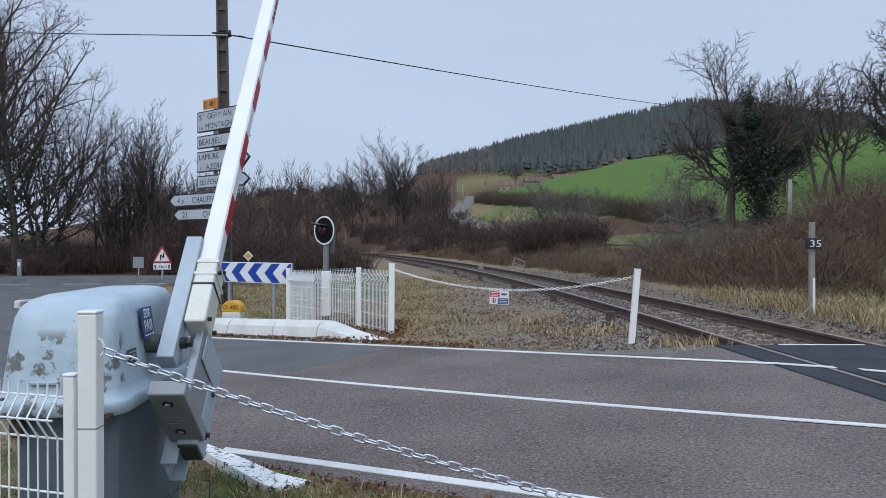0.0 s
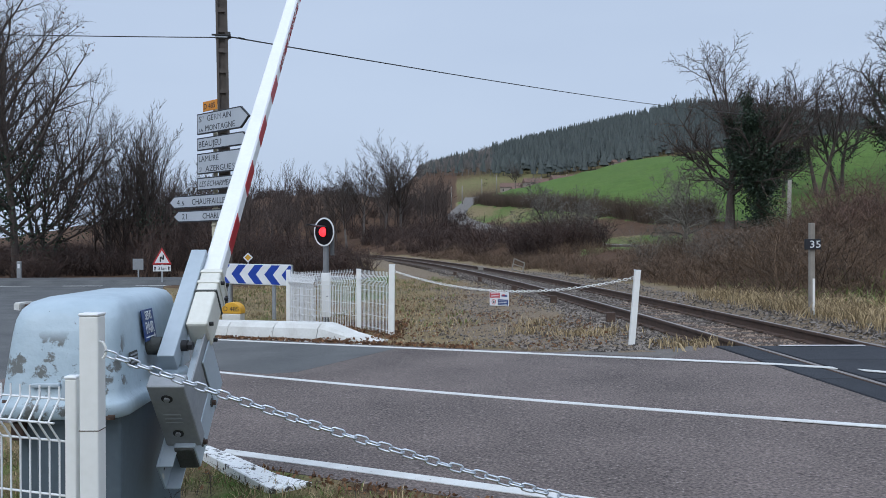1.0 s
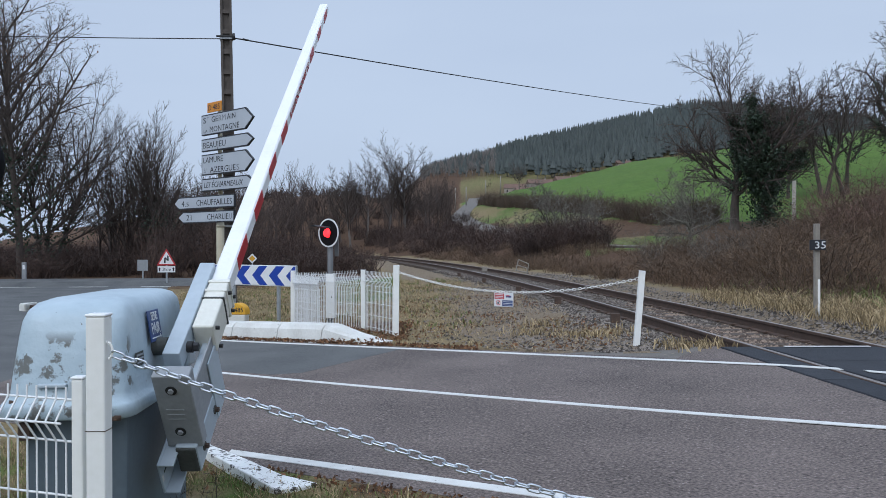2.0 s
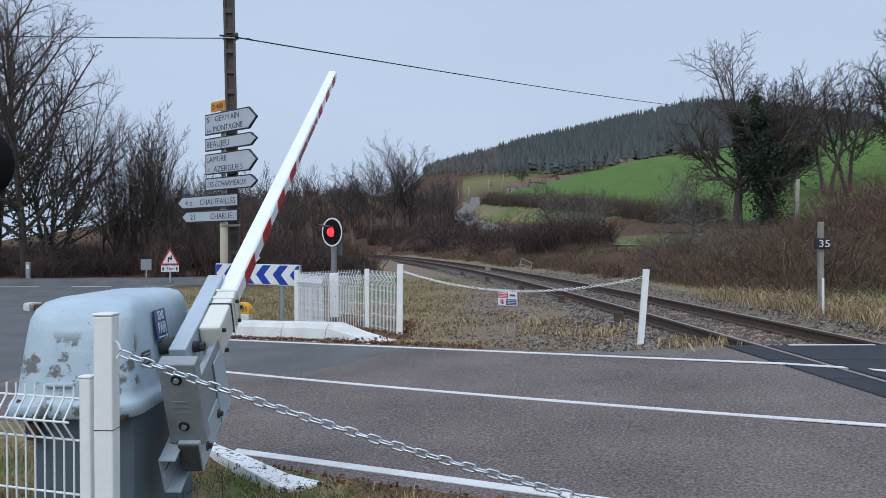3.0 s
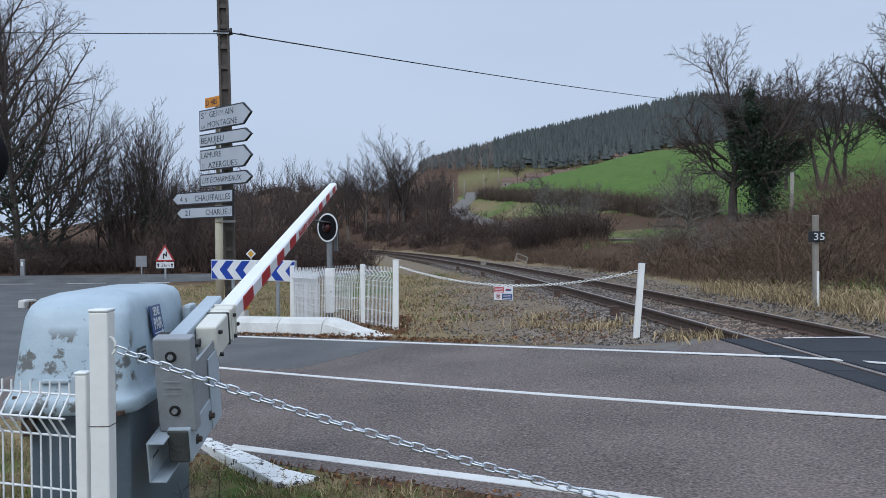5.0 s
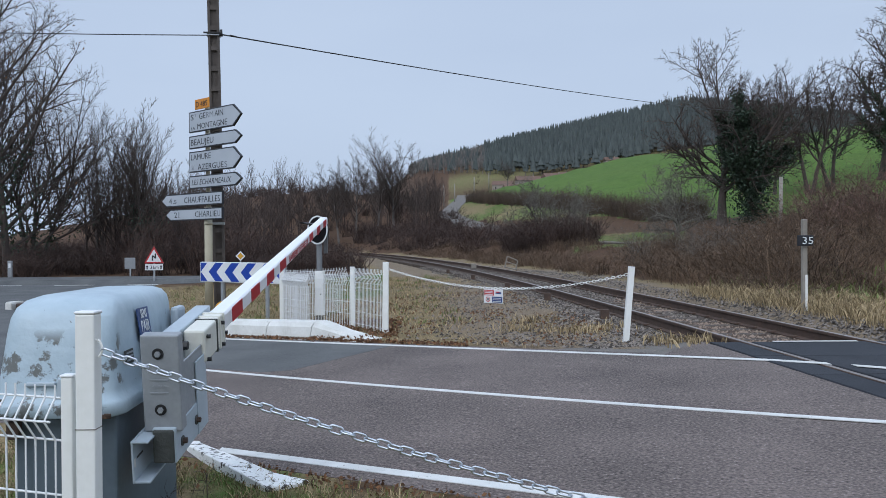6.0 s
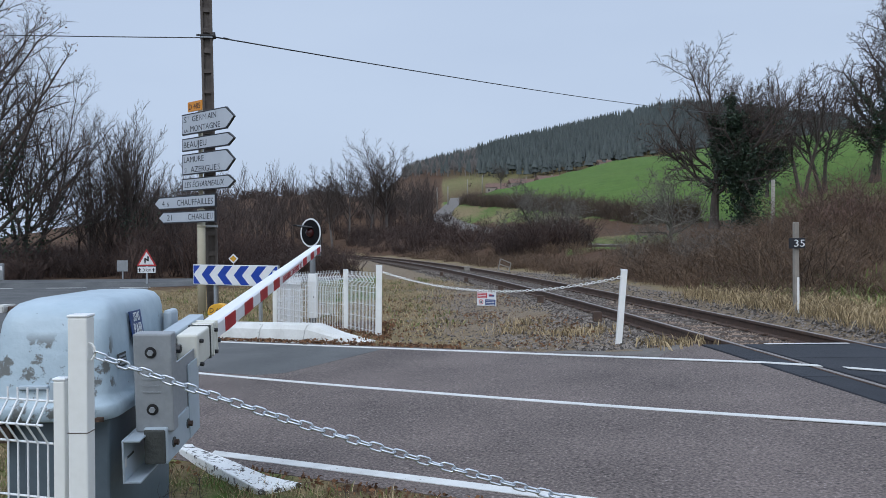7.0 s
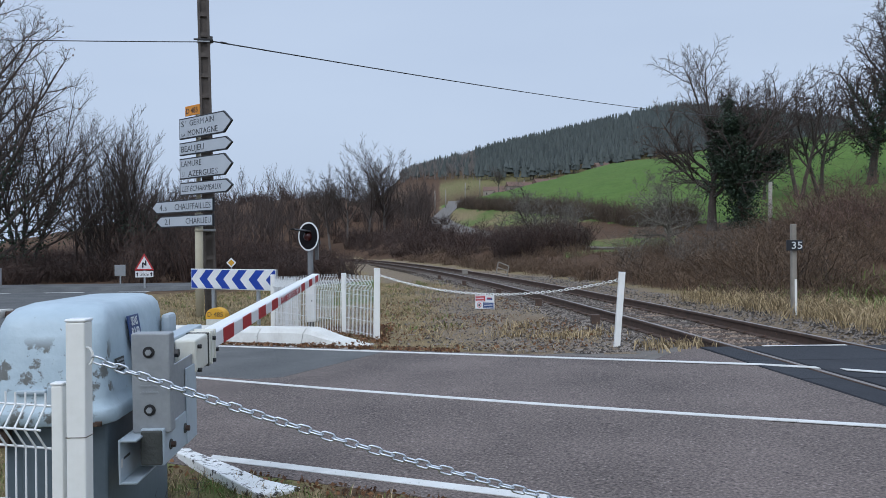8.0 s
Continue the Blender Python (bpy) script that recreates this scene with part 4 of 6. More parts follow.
# fence across the road
p1, p2, p3 = (-2.98, 16.05), (-1.42, 14.03), (-0.84, 12.95)
for i, p in enumerate((p1, p2)):
    white_post("fence_post", p[0], p[1], 1.02, 0.075, "square white fence post beside the signal", "far fence")
wire_panel("wire_fence", p1, p2, near_plane(-2.3), 0.97, "white welded wire fence panel across the road", "far fence", 0.055, (0.08, 0.28, 0.48, 0.68, 0.76, 0.84, 0.92), 0.0033, 0.03)
wire_panel("wire_fence", p2, p3, near_plane(-1.1), 1.0, "short white welded wire fence panel by the chain post", "far fence", 0.055, (0.08, 0.28, 0.48, 0.68, 0.76, 0.84, 0.92), 0.0033, 0.03)
wire_panel("wire_fence", (-2.93, 15.95), (-2.3, 15.05), near_plane(-2.3) - 0.02, 0.93, "second white wire panel overlapping the fence", "far fence", 0.035, (0.08, 0.2, 0.32, 0.44, 0.56, 0.68, 0.8), 0.0042, 0.05)
wire_panel("wire_fence", (-2.93, 16.0), (-1.9, 17.6), near_plane(-2.6), 0.97, "white wire fence panel running back beside the track", "far fence", 0.05, (0.08, 0.28, 0.48, 0.68, 0.76, 0.84, 0.92), 0.0033, 0.03)


# ---- kerbs ----
def far_kerb():
    root = thing("traffic_kerb", (0, 0, 0), "white painted concrete kerb with a sloped end beside the road", "kerb")
    xs = [-7.6, -6.6, -5.6, -4.6, -3.65, -2.75, -1.95]
    def section(x, h):
        y0 = far_edge(x) + 0.42
        z = near_plane(x) - 0.03
        n = Vector((0.6, 0.8))
        f = [(0.0, 0.0), (0.05, h * 0.72), (0.11, h * 0.95), (0.17, h), (0.36, h), (0.40, h * 0.9), (0.42, 0.0)]
        return [(x + n.x * u, y0 + n.y * u, z + v) for u, v in f]
    def block(sections, parent):
        bm = bmesh.new()
        rings = [[bm.verts.new(p) for p in s] for s in sections]
        for a, b in zip(rings, rings[1:]):
            for k in range(6):
                bm.faces.new((a[k], b[k], b[k + 1], a[k + 1]))
        bm.faces.new(rings[0])
        bm.faces.new(rings[-1][::-1])
        bmesh.ops.recalc_face_normals(bm, faces=bm.faces[:])
        part("kerb_block", bm, "kerb_white", parent)
    for a, b in zip(xs, xs[1:]):
        g = 0.006
        block([section(a + g, 0.29), section(b - g, 0.29)], root)
    block([section(-1.944, 0.29), section(-1.85, 0.27), section(-1.5, 0.15), section(-1.15, 0.06), section(-1.02, 0.045)], root)


far_kerb()


def near_kerb():
    """Chipped white kerb at the corner of the verge."""
    outline = [(-1.84, 6.14), (-1.76, 6.12), (-1.70, 6.00), (-1.31, 5.45), (-1.01, 5.06), (-0.776, 4.91), (-0.88, 4.83), (-1.0, 4.785), (-1.165, 4.95), (-1.42, 5.31), (-1.67, 5.70), (-1.82, 5.95)]
    bm = bmesh.new()
    lo = [bm.verts.new((x, y, near_plane(x) - 0.05)) for x, y in outline]
    hi = [bm.verts.new((x, y, near_plane(x) + (0.02, 0.02, 0.025, 0.045, 0.04, 0.022, 0.022, 0.03, 0.065, 0.07, 0.06, 0.04)[i])) for i, (x, y) in enumerate(outline)]
    n = len(outline)
    for i in range(n // 2 - 1):
        bm.faces.new((hi[i], hi[i + 1], hi[n - 2 - i], hi[n - 1 - i]))
    for i in range(n):
        bm.faces.new((lo[i], lo[(i + 1) % n], hi[(i + 1) % n], hi[i]))
    bmesh.ops.recalc_face_normals(bm, faces=bm.faces[:])
    bmesh.ops.bevel(bm, geom=[e for e in bm.edges if min(v.co.z for v in e.verts) > -0.02], offset=0.006, segments=1, affect="EDGES")
    tagged(part("corner_kerb", bm, "kerb_paint"), "low kerb stone with flaking white paint on the verge", "kerb")


near_kerb()


def road_island():
    bm = bmesh.new()
    a, b = Vector((-10.6, 21.0)), Vector((-8.0, 23.6))
    pts = []
    for k in range(20):
        t = k / 20 * math.tau
        pts.append((-9.9 + 1.3 * math.cos(t), 22.3 + 0.75 * math.sin(t)))
    lo = [bm.verts.new((x, y, -0.29)) for x, y in pts]
    hi = [bm.verts.new((x * 0.97 - 0.3, y * 0.97 + 0.67, -0.12)) for x, y in pts]
    bm.faces.new(hi)
    for i in range(20):
        bm.faces.new((lo[i], lo[(i + 1) % 20], hi[(i + 1) % 20], hi[i]))
    bmesh.ops.recalc_face_normals(bm, faces=bm.faces[:])
    tagged(part("traffic_island", bm, "rust"), "small brown paved traffic island in the junction", "island")
    bm = bmesh.new()
    tip = [(-11.35, 22.0), (-11.05, 21.75), (-11.05, 22.5), (-11.35, 22.35)]
    lo = [bm.verts.new((x, y, -0.28)) for x, y in tip]
    hi = [bm.verts.new((x, y, -0.08)) for x, y in tip]
    bm.faces.new(hi)
    for i in range(4):
        bm.faces.new((lo[i], lo[(i + 1) % 4], hi[(i + 1) % 4], hi[i]))
    bmesh.ops.recalc_face_normals(bm, faces=bm.faces[:])
    bmesh.ops.bevel(bm, geom=bm.edges[:], offset=0.03, segments=2, affect="EDGES")
    tagged(part("island_nose", bm, "kerb_white"), "white nose stone of a traffic island", "kerb")
    xs = between(-10.9, -8.9, 8)
    strip("island_line", [(x, 23.35) for x in xs], [(x, 23.2) for x in xs], "road_paint", "white painted line behind the traffic island", "road marking", 0.008, 0.008)


road_island()


# ---- signs ----
def signpost():
    root = thing("signpost", (-5.56, 20.35, -0.22), "direction signpost with six arrow panels on a cream pole", "signpost", rz=-43)
    pole = rodded((0, 0.02, -0.2), (0, 0.02, 2.55), 0.10, 0.095, 16)
    part("pole", pole, "cream_pole", root, "thick cream painted pole")
    part("pole_top", rodded((0, 0.02, 2.5), (0, 0.02, 5.1), 0.055, 0.055, 12), "cream_pole", root)
    part("pole_collar", rodded((0, 0.02, 2.12), (0, 0.02, 2.16), 0.108, 0.108, 16), "cream_pole", root)
    def panel(s0, s1, tip, z0, z1, lines, left=False, pale=()):
        h = z1 - z0
        mid = (z0 + z1) / 2
        c = 0.03
        if left:
            pts = [(tip, mid), (s0, z1), (s1, z1), (s1, z0), (s0, z0)]
        else:
            pts = [(s0, z0), (s0, z1), (s1, z1), (tip, mid), (s1, z0)]
        def inset(p, k):
            cx = sum(x for x, _ in p) / len(p)
            return [(cx + (x - cx) * (1 - k / abs(p[2][0] - p[0][0]) * 1.8), mid + (z - mid) * (1 - 2 * k / h)) for x, z in p]
        back = part("sign_panel", prism(pts, 0.05, 0.004), "sign_black", root, "weathered pale grey direction panel with a dark border")
        back.location = (0.135, -0.13, 0.22)
        face = part("sign_face", prism(inset(pts, 0.03), 0.004), "sign_white", back)
        face.location.y = -0.004
        if not left:
            hd = part("arrow_border", prism([(s1 - 0.01, z1 - 0.03), (tip - 0.03, mid), (s1 - 0.01, z0 + 0.03), (s1 + 0.05, z0 + 0.03), (tip - 0.0, mid), (s1 + 0.05, z1 - 0.03)], 0.003), "sign_black", back)
            hd.location.y = -0.0065
        for text, x, z, size, width, mat, it in lines:
            writing("lettering", text, size, mat, back, x, -0.006, z, width, it)
        return back
    K, Fd = "sign_black", "sign_faded"
    panel(-0.735, 1.18, 1.51, 4.16, 4.67, [("S", -0.64, 4.46, 0.2, 0.13, K, 0), ("T", -0.47, 4.53, 0.1, 0.08, Fd, 0), ("GE", -0.26, 4.46, 0.2, 0.28, K, 0), ("RM", 0.06, 4.46, 0.2, 0.30, Fd, 0), ("AIN", 0.42, 4.46, 0.2, 0.36, K, 0),
                                         ("LA", -0.62, 4.22, 0.11, 0.17, K, 0), ("MONTAGNE", -0.34, 4.22, 0.2, 1.28, K, 0)])
    panel(-0.735, 1.26, 1.51, 3.76, 4.075, [("BEAUJEU", -0.64, 3.84, 0.21, 1.0, K, 0)])
    panel(-0.735, 1.18, 1.51, 3.18, 3.69, [("LAMURE", -0.64, 3.48, 0.2, 0.88, K, 0), ("S/", -0.62, 3.24, 0.16, 0.12, Fd, 0), ("AZERGUE", -0.34, 3.23, 0.2, 1.12, K, 0), ("S", 0.82, 3.23, 0.2, 0.12, Fd, 0)])
    panel(-0.735, 1.26, 1.51, 2.78, 3.095, [("LES \u00c9CHARMEAUX", -0.62, 2.87, 0.19, 1.72, K, 0.25)])
    panel(-1.86, 0.717, -2.07, 2.364, 2.68, [("4", -1.70, 2.44, 0.21, 0.13, K, 0), (".5", -1.52, 2.44, 0.14, 0.17, K, 0), ("CHAUFFAILLES", -0.98, 2.44, 0.21, 1.6, K, 0)], True)
    panel(-1.66, 0.70, -1.87, 2.01, 2.30, [("21", -1.46, 2.085, 0.2, 0.24, K, 0), ("CHARLIE", -0.48, 2.085, 0.2, 0.95, K, 0), ("U", 0.50, 2.085, 0.2, 0.12, Fd, 0)], True)
    d = part("route_plate", prism([(-0.5, 4.71), (-0.5, 4.95), (0.12, 4.95), (0.12, 4.71)], 0.03, 0.006), "sign_orange", root, "small orange route plate")
    d.location = (0.155, -0.12, 0.22)
    writing("lettering", "D 485", 0.19, "sign_black", d, -0.44, -0.004, 4.76, 0.5)


signpost()


def concrete_pole():
    root = thing("utility_pole", (-5.46, 20.75, -0.3), "weathered grey concrete utility pole with recessed panels", "utility pole", rz=0)
    root.matrix_world = pose(-5.37, 20.75, -0.3, 0, -0.9, 12)
    H = 11.0
    shaft = bmesh.new()
    for s in (-1, 1):
        vs = box(shaft, s * 0.11 - 0.028, s * 0.11 + 0.028, -0.10, 0.10, 0, H)
    box(shaft, -0.083, 0.083, -0.03, 0.03, 0, H)
    z = 0.5
    while z < H:
        box(shaft, -0.083, 0.083, -0.085, 0.085, z, z + 0.11)
        z += 0.5
    part("shaft", shaft, "concrete", root)
    part("crossbar", boxed(-0.24, 0.2, -0.15, -0.11, 6.90, 6.94, 0.006), "black", root)
    part("clamp", boxed(-0.16, 0.16, -0.13, 0.13, 6.86, 6.90, 0.006), "galvanised", root)
    part("insulator", rodded((0.18, -0.13, 6.84), (0.18, -0.13, 7.0), 0.045, 0.03, 12), "black", root)
    part("clamp", boxed(-0.155, 0.155, -0.115, 0.115, 2.2, 2.26, 0.006), "galvanised", root)


concrete_pole()


def cable(name, pts, r, label):
    verts, faces = [], []
    pts = [Vector(p) for p in pts]
    tube(verts, faces, pts, [r] * len(pts), 6)
    tagged(raw(name, verts, faces, "black", smooth=True), label, "cable")


wire_at = Vector((-5.28, 20.6, 6.58))
cable("overhead_cable", sagging(wire_at, (40.5, 95, 15.9), 0.55, 40), 0.018, "thin black overhead cable sagging from the concrete pole")
cable("overhead_cable", sagging((-5.6, 20.6, 6.56), (-25, 24, 7.95), 0.1, 16), 0.012, "thin black overhead cable running above the junction")
tagged(part("cable_damper", rodded((-5.10, 20.89, 6.615), (-5.0, 21.06, 6.63), 0.026, 0.022), "black"), "small black joint on an overhead cable", "cable joint")


def chevron_sign():
    a, b = Vector((-5.02, 17.75)), Vector((-2.97, 16.35))
    L = (b - a).length
    root = thing("chevron_sign", (a.x, a.y, -0.15), "long road bend sign with white chevrons on blue", "road sign", rz=math.degrees(math.atan2(b.y - a.y, b.x - a.x)))
    z0, z1 = 0.785, 1.205
    part("board", boxed(0, L, 0, 0.04, z0, z1, 0.008), "sign_bright", root)
    part("blue_field", boxed(0.02, L - 0.02, -0.004, 0.0, z0 + 0.018, z1 - 0.018), "sign_blue", root)
    m, h = (z0 + z1) / 2, (z1 - z0) / 2 - 0.018
    step = (L - 0.06) / 5
    for k in range(5):
        x = 0.03 + k * step
        w = step * 0.50
        ob = part("chevron", prism([(x, m), (x + w * 0.85, m + h), (x + w * 0.85 + w, m + h), (x + w, m), (x + w * 0.85 + w, m - h), (x + w * 0.85, m - h)], 0.003), "sign_bright", root, "white reflective chevron")
        ob.location.y = -0.0075
    for x in (0.62, L - 0.55):
        part("post", boxed(x - 0.04, x + 0.04, 0.045, 0.085, -0.2, z1 - 0.05, 0.006), "galvanised", root)
    part("end_trim", boxed(L - 0.001, L + 0.006, -0.005, 0.042, z0, z1, 0.002), "galvanised", root)


chevron_sign()


def milestone():
    root = thing("milestone", (-4.05, 15.9, -0.13), "white milestone with a rounded yellow top in the grass", "milestone", rz=-12)
    pts = [(-0.19, -0.05), (0.19, -0.05), (0.19, 0.30)] + [(0.19 * math.cos(radians(a)), 0.30 + 0.15 * math.sin(radians(a))) for a in range(15, 180, 15)] + [(-0.19, 0.30)]
    part("stone", prism([(-0.19, -0.05), (0.19, -0.05), (0.19, 0.26), (-0.19, 0.26)], 0.2, 0.012), "kerb_white", root)
    top = [(-0.2, 0.262), (0.2, 0.262), (0.2, 0.32)] + [(0.2 * math.cos(radians(a)), 0.32 + 0.16 * math.sin(radians(a))) for a in range(15, 180, 15)] + [(-0.2, 0.32)]
    cap = part("yellow_top", prism(top, 0.21, 0.01), "stone_yellow", root, "yellow painted rounded top")
    writing("lettering", "D 485", 0.13, "sign_black", cap, -0.15, -0.004, 0.31, 0.31)


milestone()


def bend_warning():
    root = thing("warning_sign", (-11.8, 35.0, -0.27), "red-rimmed triangular bend warning sign with a plate below", "road sign", rz=8)
    part("post", boxed(-0.035, 0.035, 0.02, 0.06, -0.2, 1.5, 0.005), "galvanised", root)
    def tri(w, h, z):
        return [(-w / 2, z), (w / 2, z), (0, z + h)]
    part("rim", prism(tri(0.80, 0.71, 0.86), 0.02, 0.006), "sign_red", root)
    ob = part("face", prism(tri(0.60, 0.53, 0.92), 0.003), "sign_bright", root)
    ob.location.y = -0.004
    for q in ([(-0.09, 0.97), (-0.03, 0.97), (-0.03, 1.18), (-0.09, 1.18)], [(-0.09, 1.18), (-0.03, 1.2), (0.09, 1.08), (0.03, 1.06)], [(0.03, 1.06), (0.09, 1.06), (0.09, 1.25), (0.05, 1.29), (0.03, 1.25)]):
        o = part("symbol", prism(q, 0.003), "sign_black", root)
        o.location.y = -0.008
    pl = part("plate", boxed(-0.36, 0.36, 0, 0.02, 0.57, 0.83, 0.005), "sign_bright", root)
    writing("figure", "3", 0.2, "sign_black", pl, -0.16, -0.003, 0.63, 0.09)
    writing("lettering", "km", 0.2, "sign_black", pl, -0.03, -0.003, 0.63, 0.21)
    for x in (-0.28, 0.28):
        o = part("arrow", prism([(x - 0.025, 0.61), (x + 0.025, 0.61), (x + 0.025, 0.71), (x + 0.055, 0.71), (x, 0.79), (x - 0.055, 0.71), (x - 0.025, 0.71)], 0.003), "sign_black", pl)
        o.location.y = -0.004


bend_warning()


def small_signs():
    root = thing("road_sign", (-14.15, 38.7, -0.27), "square grey back of a road sign on a thin post", "road sign")
    part("plate", boxed(-0.25, 0.25, -0.02, 0.0, 0.52, 1.03, 0.008), "sign_back", root)
    part("post", boxed(-0.03, 0.03, 0, 0.05, -0.2, 1.0, 0.005), "galvanised", root)
    root = thing("marker_post", (-19.7, 38.75, -0.27), "short pale marker post at the edge of the road", "marker post")
    part("shaft", boxed(-0.1, 0.1, -0.06, 0.06, -0.2, 0.92, 0.02), "sign_back", root)
    part("reflector", boxed(-0.05, 0.05, -0.064, -0.06, 0.6, 0.8, 0.001), "sign_bright", root)
    root = thing("diamond_sign", (-9.35, 40.0, 0.0), "small diamond-shaped priority sign on a thin post", "road sign")
    part("plate", boxed(-0.17, 0.17, -0.015, 0.0, -0.17, 0.17, 0.02, pose(0, 0, 0.79, 0, 45, 0)), "sign_bright", root)
    part("middle", boxed(-0.11, 0.11, -0.02, -0.016, -0.11, 0.11, 0.0, pose(0, 0, 0.79, 0, 45, 0)), "stone_yellow", root)
    part("post", boxed(-0.025, 0.025, 0, 0.04, -0.4, 0.8, 0.004), "galvanised", root)
    root = thing("kilometre_post", (6.11, 13.8, 0.26), "concrete railway post with a white lower strip and number plate", "railway post")
    part("shaft", boxed(-0.042, 0.042, -0.04, 0.04, -0.15, 1.54, 0.012), "concrete_pale", root)
    part("white_strip", boxed(0.0, 0.04, -0.044, -0.04, 0.02, 0.62, 0.001), "white_paint", root)
    pl = part("number_plate", boxed(-0.135, 0.125, -0.085, -0.055, 1.10, 1.275, 0.006, pose(0, 0, 0, 0, 0, -6)), "sign_black", root, "black plate with white figures")
    writing("lettering", "35", 0.17, "sign_bright", pl, -0.065, -0.089, 1.13, 0.17, 0, 90, -6)
    root = thing("bollard", (11.05, 59.5, land(11.05, 59.5)), "short pale roadside bollard beside the lane", "bollard")
    part("shaft", boxed(-0.11, 0.11, -0.1, 0.1, -0.2, 0.85, 0.03), "concrete_pale", root)
    root = thing("track_marker", (3.35, 37.5, land(3.35, 37.5)), "small tilted white metal frame beside the track", "marker")
    root.matrix_world = pose(3.35, 37.5, land(3.35, 37.5), 0, 12, 0)
    for a, b in (((-0.25, 0, 0), (-0.25, 0, 0.55)), ((0.25, 0, 0), (0.25, 0, 0.45)), ((-0.25, 0, 0.55), (0.25, 0, 0.45)), ((-0.25, 0, 0.3), (0.25, 0, 0.24)), ((-0.25, 0, 0.05), (0.25, 0, 0.04))):
        part("bar", rodded(a, b, 0.028, None, 6), "concrete_pale", root)
    tagged(part("track_block", boxed(1.6, 1.85, 37.9, 38.1, 0.2, 0.42, 0.03), "concrete_pale"), "small pale concrete block beside the rail", "block")


small_signs()


# ---- flashing crossing signal ----
def signal():
    root = thing("crossing_signal", (-2.17, 15.45, -0.05), "round black crossing signal with a white rim on a grey mast", "signal")
    part("mast", rodded((0, 0, 0), (0, 0, 1.55), 0.055, 0.052, 14), "mast_grey", root)
    part("equipment_box", boxed(-0.075, 0.085, -0.09, 0.10, 0.16, 0.98, 0.012), "white_paint", root, "white metal equipment box round the mast")
    part("box_lock", rodded((0.03, -0.096, 0.55), (0.03, -0.088, 0.55), 0.012), "black", root)
    part("bracket", boxed(-0.03, 0.03, -0.02, 0.02, 1.45, 1.62, 0.006), "cast_dark", root)
    part("cable_box", boxed(0.07, 0.14, 0.05, 0.14, 1.30, 1.66, 0.01), "mast_grey", root)
    head = bmesh.new()
    face = pose(-0.02, -0.05, 1.735, 0, 0, -38)
    bmesh.ops.create_cone(head, cap_ends=True, segments=40, radius1=0.26, radius2=0.26, depth=0.02, matrix=face @ pose(0, 0, 0, 90, 0, 0))
    part("backboard", head, "matt_black", root, "matt black round backing board")
    rim = bmesh.new()
    for k in range(40):
        a, b = k * math.tau / 40, (k + 1) * math.tau / 40
        q = [(0.266, a), (0.238, a), (0.238, b), (0.266, b)]
        f = [rim.verts.new(face @ Vector((r * math.cos(t), -0.014, r * math.sin(t)))) for r, t in q]
        g = [rim.verts.new(face @ Vector((r * math.cos(t), -0.006, r * math.sin(t)))) for r, t in q]
        rim.faces.new(f)
        rim.faces.new((f[0], f[3], g[3], g[0]))
        rim.faces.new((f[1], g[1], g[2], f[2]))
    part("white_rim", rim, "sign_bright", root, "white reflective rim")
    can = bmesh.new()
    bmesh.ops.create_cone(can, cap_ends=True, segments=24, radius1=0.11, radius2=0.09, depth=0.14, matrix=face @ pose(0, 0.08, 0, -90, 0, 0))
    part("lamp_case", can, "black", root)
    hood = bmesh.new()
    n = 16
    rings = []
    for y, r0, cut in ((-0.012, 0.112, -46), (-0.2, 0.11, -48), (-0.40, 0.106, -52)):
        for rr in (r0, r0 - 0.006):
            rings.append([hood.verts.new(face @ Vector((rr * math.cos(t), y, rr * math.sin(t) + 0.004 - 0.09 * y))) for t in [radians(-cut + (180 + 2 * cut) * k / n) for k in range(n + 1)]])
    for i in (0, 2):
        for k in range(n):
            hood.faces.new((rings[i][k], rings[i][k + 1], rings[i + 2][k + 1], rings[i + 2][k])).smooth = True
            hood.faces.new((rings[i + 1][k], rings[i + 3][k], rings[i + 3][k + 1], rings[i + 1][k + 1])).smooth = True
    for k in range(n):
        hood.faces.new((rings[4][k], rings[4][k + 1], rings[5][k + 1], rings[5][k]))
    part("visor", hood, "visor_grey", root, "grey metal visor over the lamp")
    # lamp insert: half glows, half dark glass; made-up turning in its case imitates flashing
    lamp = bmesh.new()
    rows, cols = 8, 24
    grid = []
    for i in range(rows + 1):
        ph = math.pi * i / rows
        grid.append([lamp.verts.new((0.088 * math.sin(ph) * math.cos(k * math.tau / cols), 0.088 * math.sin(ph) * math.sin(k * math.tau / cols), 0.088 * math.cos(ph))) for k in range(cols)])
    for i in range(rows):
        for k in range(cols):
            vs = [grid[i][k], grid[i + 1][k], grid[i + 1][(k + 1) % cols], grid[i][(k + 1) % cols]]
            f = lamp.faces.new(vs)
            f.smooth = True
            f.material_index = 1 if 13 <= k < 23 else 0
    bmesh.ops.remove_doubles(lamp, verts=lamp.verts[:], dist=0.0005)
    ob = part("lamp", lamp, ["lens_dark", "red_lamp"], root, "red signal lamp that flashes")
    return ob, face


M["mast_grey"] = material("mast_grey", (0.15, 0.155, 0.16), (0.1, 0.105, 0.11), 0.6, 6, 40, 0.1)
M["visor_grey"] = material("visor_grey", (0.045, 0.045, 0.05), (0.03, 0.03, 0.033), 0.35, 8, 40, 0.05)
LAMP, LAMP_FACE = signal()


